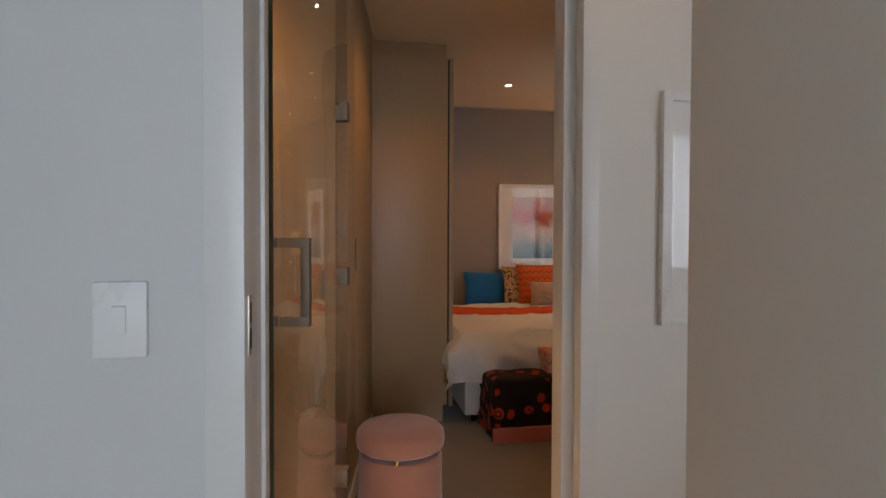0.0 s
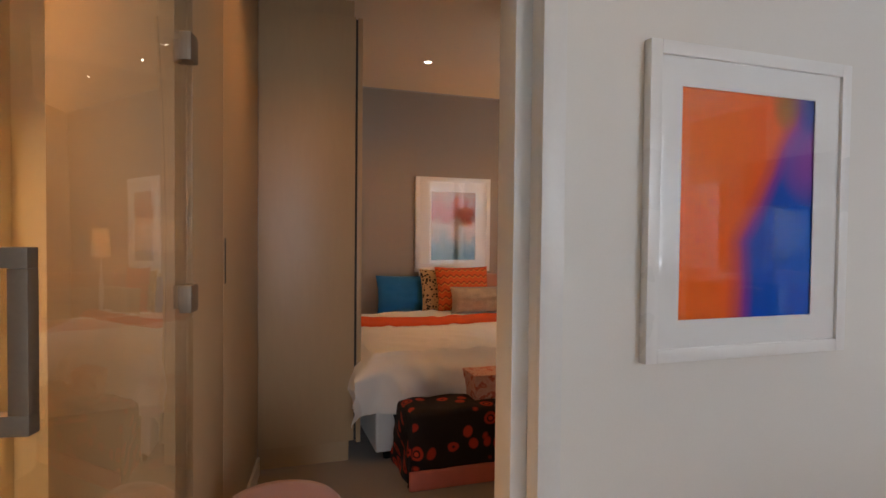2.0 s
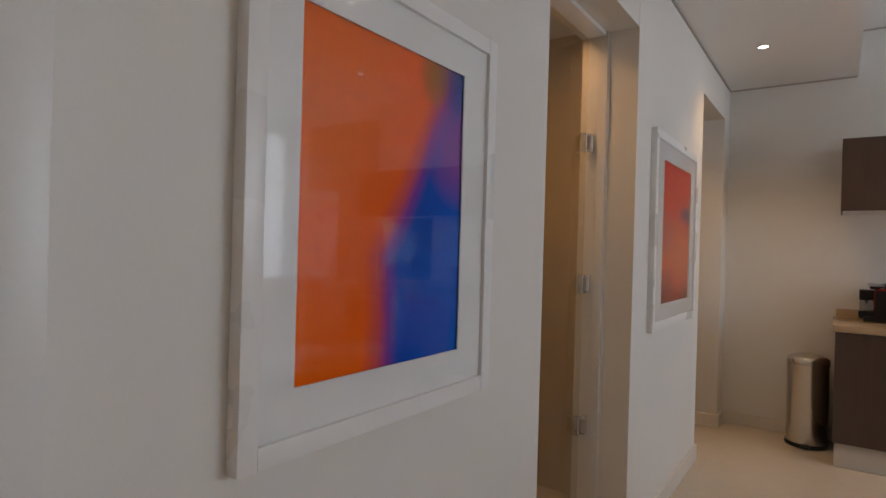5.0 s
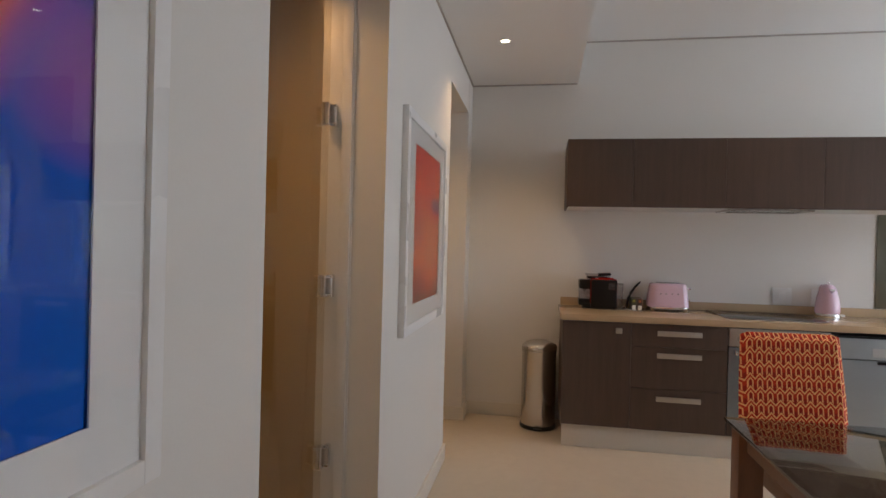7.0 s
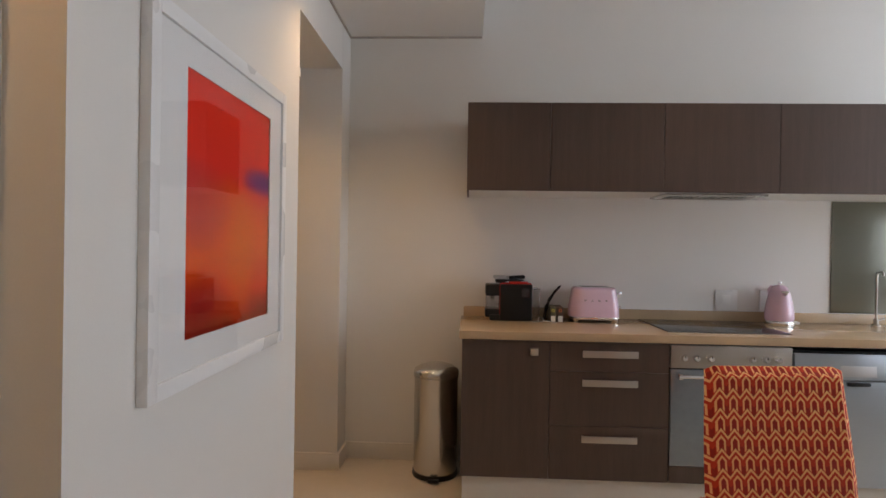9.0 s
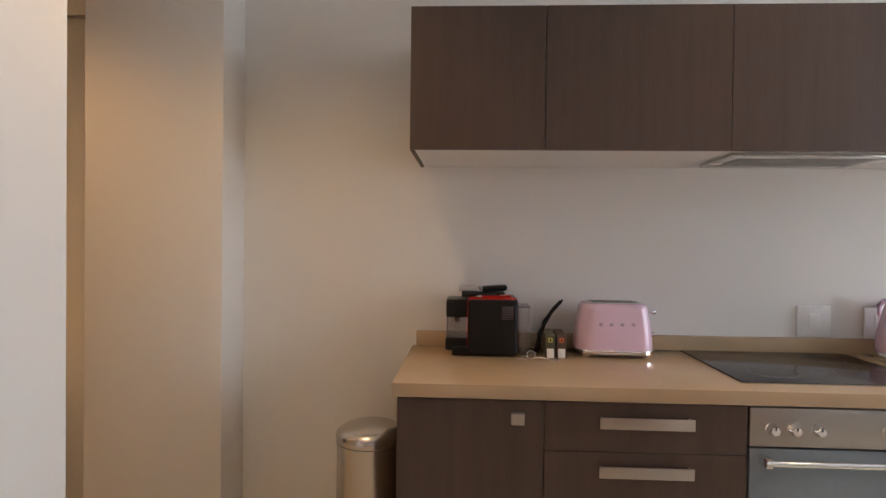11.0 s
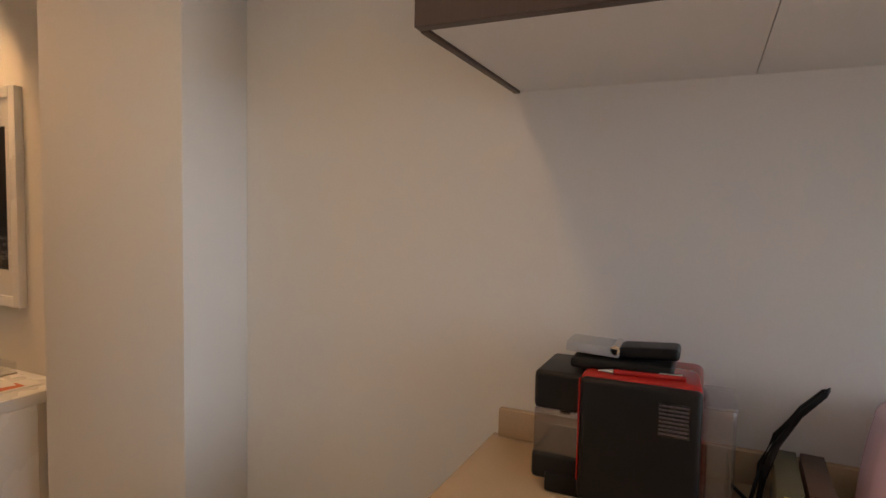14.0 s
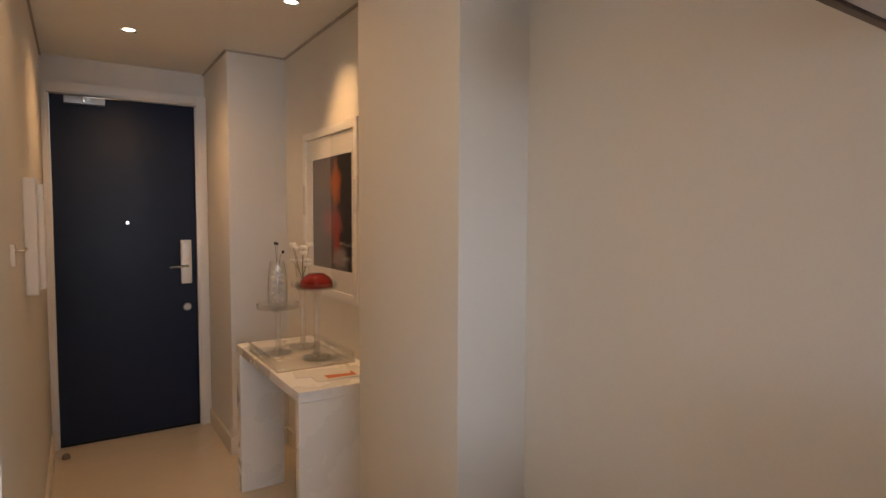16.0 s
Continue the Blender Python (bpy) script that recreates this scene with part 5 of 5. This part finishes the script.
for k in range(22):
    hz = 0.016 + 0.0072 * k
    rad = 0.026 - 0.012 * max(0.0, (hz - 0.08) / 0.12)
    a = rc.uniform(0, 6.28)
    m = pose(rad * math.cos(a) * 0.8, rad * math.sin(a) * 0.8, hz + 0.008, rc.uniform(0, 90), rc.uniform(0, 90), rc.uniform(0, 90))
    part("crystal", turn(lathe([(0.0, -0.017), (0.013, -0.005), (0.011, 0.009), (0.0, 0.017)], 6), m), backdrop_mat, va)
for k, (a, b, top) in enumerate(((0.010, 0.030, 0.290), (-0.006, 0.008, 0.294), (0.020, -0.024, 0.255))):
    st = part("stem", tube([(0, 0, 0.16), (a * 0.6, b * 0.6, 0.24), (a, b, top - 0.006)], 0.0009, 6), shade_and_stem_dark, va)
    part("bud", lathe([(0.007 * math.sin(q * math.pi / 6), -0.007 * math.cos(q * math.pi / 6)) for q in range(7)], 10, pose(a, b, top)), black_plastic, st)
fl = thing("flower_vase", pose(5.46, 4.13, 1.0475), "small glass of white blossoms on the slim stand", "flowers")
part("cup", lathe([(0, 0), (0.022, 0), (0.030, 0.05), (0.034, 0.10), (0.032, 0.10), (0.028, 0.05), (0.0, 0.006)], 24), vase_glass, fl)
rr = random.Random(5)
for k in range(9):
    c = Vector((rr.uniform(-0.05, 0.05), rr.uniform(-0.05, 0.05), rr.uniform(0.10, 0.20)))
    st = part("stem", tube([(0, 0, 0.03), (c.x * 0.5, c.y * 0.5, 0.09), tuple(c)], 0.0012, 6), olive_box, fl)
    pet = bmesh.new()
    for q in range(6):
        bb = lathe([(0.0, 0.0), (0.006, 0.003), (0.009, 0.010), (0.006, 0.018), (0.0, 0.020)], 8)
        turn(bb, Matrix.Translation(c) @ Euler((radians(58), 0, radians(60 * q + 20 * k))).to_matrix().to_4x4())
        tmp = bpy.data.meshes.new("tmp")
        bb.to_mesh(tmp)
        bb.free()
        pet.from_mesh(tmp)
        bpy.data.meshes.remove(tmp)
    part("blossom", pet, frame_white, st)
for k, (yy, mt) in enumerate(((3.60, orange_mark), (3.67, backdrop_mat))):
    br = thing("brochure", pose(5.43 - 0.05 * k, yy, 0.7402 + 0.001 * k, 0, 0, 88 - 10 * k), "folded %s leaflet lying on the console" % ("orange" if k == 0 else "white"), "leaflet", "leaflets")
    part("sheet", box(-0.05, -0.11, 0.0, 0.05, 0.11, 0.004, 0.0008), backdrop_mat, br)
    part("cover", box(-0.030, -0.06, 0.0035, 0.030, 0.06, 0.0048), mt, br)

ds = thing("door_stop", pose(4.47, 5.30, 0), "small dark rubber door stop on the floor", "door stop")
part("dome", lathe([(0.0, 0.028), (0.012, 0.026), (0.020, 0.016), (0.022, 0.0), (0.0, 0.0)], 20), bronze, ds)

# ---- passage and bedroom ----
cu = thing("tall_cupboard", LEFT, "beige full-height cupboards with flush doors", "cupboard")
part("body", box(-0.30, 1.275, 0.0, -0.021, 2.765, LOW - 0.002), cupboard, cu)
part("filler", box(-0.30, 1.156, 0.0, -0.002, 1.274, LOW - 0.002, 0.001), cupboard, cu)
part("door", box(-0.020, 1.277, 0.10, -0.001, 1.805, LOW - 0.016, 0.001), cupboard, cu)
part("door", box(-0.020, 1.808, 0.10, -0.001, 2.760, LOW - 0.016, 0.001), cupboard, cu)
# dark sliver paints the shade of the recessed grip
part("slot_handle_shade", box(-0.0012, 1.826, 1.115, 0.0012, 1.844, 1.285, 0.001), shade_and_stem_dark, cu)
wd = thing("wardrobe", pose(0, 0, 0), "tall beige wardrobe standing beside the bed", "wardrobe")
part("end_panel", box(0.066, 4.504, 0.125, 0.585, 4.524, LOW - 0.10, 0.0015), cupboard, wd)
part("body", box(0.0, 4.525, 0.125, 0.583, 6.37, LOW - 0.10), cupboard, wd)
for k in range(3):
    part("door", box(0.600, 4.510 + k * 0.62, 0.110, 0.626, 4.506 + (k + 1) * 0.62 - 0.004, LOW - 0.10, 0.002), cupboard, wd)
# solid dark strip paints the shade between end panel and doors
part("gap_shade", box(0.5832, 4.512, 0.125, 0.599, 6.36, LOW - 0.11), shade_and_stem_dark, wd)
part("plinth", box(0.066, 4.524, 0.007, 0.56, 6.37, 0.124), cupboard, wd)
part("filler", box(0.066, 4.53, LOW - 0.098, 0.58, 6.37, LOW - 0.002), cupboard, wd)

BT = 0.61
bed = thing("bed", pose(0.68, 4.42, 0), "double bed with a white base and mattress", "bed")
part("base", box(0.02, 0.02, 0.06, 1.72, 1.90, 0.34, 0.015, 3), linen, bed)
part("mattress", box(0.01, 0.01, 0.342, 1.73, 1.92, BT - 0.035, 0.05, 4), linen, bed)
for a in (0.10, 1.62):
    for b in (0.08, 1.80):
        part("foot", lathe([(0, 0.006), (0.022, 0.006), (0.028, 0.062), (0, 0.062)], 16, pose(a, b, 0)), black_plastic, bed)
wr = random.Random(11)
ph = [wr.uniform(0, 6.28) for _ in range(10)]


def duvet(u, v):
    """Over the bed's top and hanging down at its foot and its near side."""
    L, W, drop = 1.55, 1.74, 0.33
    s, q = u * (W + 2 * drop) - drop, v * (L + drop) - drop
    over_x = -min(s, 0) + max(s - W, 0)
    over_y = -min(q, 0)
    x = min(max(s, 0), W)
    y = max(q, 0)
    z = BT
    n1 = noise.noise(Vector((s * 2.2, q * 2.2, 1.0)))
    ridge = 1 - abs(noise.noise(Vector((s * 4.0 + 0.8 * q + n1, q * 2.6 - s, 5.0)))) * 2
    puff = 0.022 * math.sin(3.1 * s + ph[0]) * math.sin(4.2 * q + ph[1]) + 0.030 * n1 + 0.030 * max(0.0, ridge - 0.45) + 0.008 * noise.noise(Vector((s * 13, q * 13, 2)))
    out = over_x + over_y
    if out > 0:
        fold = 0.022 * math.sin(16 * (s if over_y > over_x else q) + ph[4] + 5 * out) + 0.005 * math.sin(23 * (s + q) + ph[5])
        tipx = -1 if s < 0 else (1 if s > W else 0)
        r = 0.05
        fold += 0.05 * (1 - abs(noise.noise(Vector((s * 3.2 + q, q * 3.2 - s * 0.7, 8.0)))) * 2.4) * 0.6
        crease = 1 - abs(noise.noise(Vector((s * 5.5 + 2.2 * q, q * 2.4 + 0.6 * s, 3.0)))) * 3.0
        fold += 0.034 * max(0.0, crease) ** 1.5 - 0.012 + 0.010 * noise.noise(Vector((s * 11, q * 6, 4.0)))
        bulge = r + 0.05 * math.sin(min(1.0, out / drop) * 2.4) + fold * min(1.0, out * 6)
        if over_x > 0:
            x += tipx * bulge * min(1, over_x * 12)
        if over_y > 0:
            y -= bulge * min(1, over_y * 12)
        z -= max(over_x, over_y) * 0.92 + 0.25 * min(over_x, over_y)
        z += 0.02 * math.sin(9 * s + 7 * q)
    return (0.68 + x, 4.43 + y, z + puff * (0.6 if out <= 0 else 0.25) + 0.02)


dv = grid_sheet(150, 110, duvet)
bmesh.ops.smooth_vert(dv, verts=[q for q in dv.verts if not q.is_boundary], factor=0.5, use_axis_x=True, use_axis_y=True, use_axis_z=True)
single("duvet", dv, linen, pose(0, 0, 0), "rumpled white duvet hanging over the foot of the bed", "duvet")


def throw(u, v):
    """Lies on the duvet and follows its folds."""
    s = u * 1.98 - 0.12
    q = 0.89 + v * 0.36 + 0.03 * math.sin(3 * s)
    x, y, z = duvet((s + 0.33) / 2.40, (q + 0.33) / 1.88)
    side = -1 if s < 0 else (1 if s > 1.74 else 0)
    return (x + 0.014 * side, y, z + 0.004 + 0.038 * math.sin(v * math.pi) ** 0.6 + 0.007 * math.sin(14 * s + 9 * v) * math.sin(v * math.pi))


single("bed_runner", grid_sheet(70, 24, throw), orange_throw, pose(0, 0, 0), "burnt orange throw laid across the bed", "throw")


def pillow(name, m, w, h, t, material, label, category="cushion", lump=0.0, seed=0):
    def f(u, v):
        a, b = 2 * u - 1, 2 * v - 1
        e = (1 - abs(a) ** 2.6) * (1 - abs(b) ** 2.6)
        pull = 1 - 0.06 * (1 - abs(a) ** 2) * abs(b) ** 3
        return a, b, e, pull
    bm = bmesh.new()
    n = 22
    sides = []
    for sgn in (1, -1):
        vs = []
        for j in range(n + 1):
            row = []
            for i in range(n + 1):
                a, b, e, pull = f(i / n, j / n)
                px = a * w / 2 * (1 - 0.06 * (1 - b * b) * abs(a) ** 3)
                pz = b * h / 2 * pull
                wob = lump * noise.noise(Vector((a * 3 + seed, b * 3, sgn)))
                row.append(bm.verts.new((px, sgn * (t / 2) * max(e, 0) ** 0.45 + wob * e, pz + h / 2)))
            vs.append(row)
        sides.append(vs)
    for vs, flip in ((sides[0], 1), (sides[1], 0)):
        for j in range(n):
            for i in range(n):
                q = (vs[j][i], vs[j][i + 1], vs[j + 1][i + 1], vs[j + 1][i])
                bm.faces.new(q if not flip else q[::-1])
    bmesh.ops.remove_doubles(bm, verts=bm.verts[:], dist=0.0008)
    bmesh.ops.recalc_face_normals(bm, faces=bm.faces[:])
    box_uv(bm)
    return single(name, bm, material, m, label, category, "cushions on the bed")


pillow("cushion", pose(1.34, 6.18, BT - 0.005, -14), 0.54, 0.34, 0.15, teal_fabric, "teal fabric cushion leaning on the wall", lump=0.012, seed=1)
pillow("cushion", pose(1.72, 6.20, BT + 0.0, -14), 0.50, 0.40, 0.14, linen, "white pillow behind the patterned cushions", lump=0.012, seed=2)
pillow("cushion", pose(1.68, 6.04, BT + 0.0, -16), 0.48, 0.40, 0.12, spotted, "spotted cushion half hidden on the bed", lump=0.01, seed=3)
pillow("cushion", pose(1.80, 5.93, BT + 0.03, -18), 0.50, 0.40, 0.15, knit, "orange wavy knitted cushion", lump=0.01, seed=4)
pillow("cushion", pose(1.92, 5.80, BT + 0.025, -8), 0.60, 0.23, 0.18, tan_fur, "long tan fluffy bolster cushion", lump=0.02, seed=5)
pillow("cushion", pose(2.20, 6.05, BT + 0.0, -14), 0.40, 0.36, 0.14, salmon, "coral cushion at the far side of the bed", lump=0.012, seed=6)

ot = thing("ottoman", pose(0.80, 4.05, 0), "low bench draped with black cloth with red rings", "ottoman")


def drape(u, v):
    """Cloth over the bench's top, down its front and its sides."""
    w, dpt, h = 1.10, 0.34, 0.390
    s, q = u * (w + 2 * h) - h, v * (dpt + h) - h
    ox, oy = -min(s, 0) + max(s - w, 0), -min(q, 0)
    x, y = min(max(s, 0), w), max(q, 0)
    o = max(ox, oy)
    z = h + 0.012 - 0.96 * o
    rip = 0.010 * math.sin(19 * (s + 1.3 * q)) + 0.006 * math.sin(47 * s - 21 * q)
    x += (-1 if s < 0 else 1) * (0.012 + rip * min(1, ox * 5)) * (ox > 0)
    y -= (0.012 + rip * min(1, oy * 5)) * (oy > 0)
    return (x, y, max(0.012, z + 0.004 * math.sin(25 * x) * (o == 0)))


part("bench", box(0.015, 0.015, 0.006, 1.085, 0.335, 0.385, 0.02, 3), pink_fabric, ot)
dbm = grid_sheet(110, 60, drape)
for _ in range(9):  # the cloth rounds the edges of the bench
    bmesh.ops.smooth_vert(dbm, verts=[q for q in dbm.verts if not q.is_boundary], factor=0.5, use_axis_x=True, use_axis_y=True, use_axis_z=True)
lay = dbm.loops.layers.uv.verify()
for f in dbm.faces:
    for l in f.loops:
        c = l.vert.co
        l[lay].uv = (c.x + (0.45 - c.z) * (c.x < 0), c.z - c.y)
part("cloth", dbm, rings, ot, "black cloth with dull red rings")
part("border", box(-0.012, -0.034, 0.008, 1.12, -0.012, 0.105, 0.006, 3), pink_fabric, ot, "coral ribbed border")
gb = thing("gift_box", pose(1.34, 4.25, 0.404), "pink floral card box with a lid", "box")
part("carton", box_uv(box(-0.15, -0.10, 0.0, 0.15, 0.10, 0.11, 0.002)), floral, gb)
part("lid", box_uv(box(-0.155, -0.105, 0.085, 0.155, 0.105, 0.135, 0.003)), floral, gb)

po = thing("pouf", pose(0.125, 3.11, 0.0) @ Matrix.Diagonal((1, 1, 1.05, 1)), "round salmon velvet pouf with a cushioned lid", "pouf")
part("body", lathe([(0.0, 0.006), (0.172, 0.006), (0.182, 0.02), (0.184, 0.16), (0.182, 0.325), (0.172, 0.338), (0.0, 0.338)], 56), salmon, po)
part("lid", lathe([(0.0, 0.358), (0.175, 0.358), (0.190, 0.368), (0.194, 0.395), (0.190, 0.425), (0.172, 0.443), (0.12, 0.452), (0.0, 0.456)], 56), salmon, po)
for k in range(3):
    a = radians(-100 + 120 * k)
    part("peg", lathe([(0, 0.335), (0.008, 0.335), (0.011, 0.348), (0.008, 0.361), (0, 0.361)], 14, pose(0.168 * math.cos(a), 0.168 * math.sin(a), 0)), gold, po)

ns = thing("nightstand", pose(2.66, 6.14, 0.006), "small dark wooden nightstand beside the bed", "nightstand")
part("body", box(-0.20, -0.19, 0.10, 0.20, 0.19, 0.55, 0.004), wood_leg, ns)
part("drawer", box(-0.19, -0.205, 0.33, 0.19, -0.191, 0.53, 0.003), wood_leg, ns)
for i in (-1, 1):
    for j in (-1, 1):
        part("leg", box(i * 0.17 - 0.015, j * 0.16 - 0.015, 0.0, i * 0.17 + 0.015, j * 0.16 + 0.015, 0.099, 0.002), wood_leg, ns)
tl = thing("table_lamp", pose(2.66, 6.12, 0.557), "lit table lamp with a pale drum shade", "table lamp")
part("base", lathe([(0.0, 0.0), (0.075, 0.0), (0.078, 0.012), (0.035, 0.04), (0.05, 0.16), (0.045, 0.30), (0.015, 0.38), (0.012, 0.56), (0.0, 0.56)], 32), frame_white, tl)
part("shade", lathe([(0.190, 0.55), (0.150, 0.82), (0.148, 0.82), (0.188, 0.55)], 40), shade_mat, tl, "pale glowing drum shade")

# ---- living room corner, seen in the picture glass ----
# flat dark panel that paints in the shade of a wall recess
structure("recess_shade_panel", box(KX - 0.012, -2.33, 0.0, KX - 0.001, -1.14, 2.80), bed_paint, "taupe panel painting the shade of a recess in the dining corner wall", "wall")
structure("trim_panel", boxes([(KX - 0.03, -1.14, 0.0, KX - 0.001, -1.115, 2.825), (KX - 0.03, -2.33, 2.80, KX - 0.001, -1.14, 2.825)], 0.002), frame_white, "thin white edging round the shaded recess panel", "trim")
picture((KX - 0.012, -1.78, 0.90, 0, 0, -90), 0.48, 1.08, 0.03, 0.03, art_blossom, 0.36, 0.90, 0.06, 0.09, "narrow white framed print of red blossoms")
sf = thing("wall_shelf", pose(KX - 0.012, -1.50, 0.82), "slim white wall shelf with books beside the print", "shelf")
part("board", box(-0.20, -0.29, 0.0, 0.0, 0.29, 0.03, 0.003), frame_white, sf)
for k in range(4):
    part("book", box(-0.18, -0.26 + k * 0.13, 0.0305, -0.03, -0.15 + k * 0.13, 0.055 + 0.012 * (k % 3), 0.002), backdrop_mat, sf)
al = thing("arc_lamp", pose(5.15, -2.1, 0), "arched metal floor lamp with a round pale shade", "floor lamp")
part("foot", lathe([(0, 0), (0.15, 0), (0.155, 0.02), (0.15, 0.03), (0, 0.03)], 36), chrome, al)
part("arm", tube([(0, 0, 0.03), (0, 0, 1.2), (-0.05, 0.05, 1.7), (-0.25, 0.1, 2.0), (-0.55, 0.1, 2.02), (-0.75, 0.05, 1.8), (-0.8, 0.03, 1.62)], 0.011, 10), chrome, al)
part("shade", lathe([(0.13 * math.sin(q * math.pi / 12), -0.12 * math.cos(q * math.pi / 12)) for q in range(13)], 28, pose(-0.8, 0.03, 1.52)), linen, al)
copy_thing(al, pose(3.38, 4.50, 0.006, 0, 0, -8))
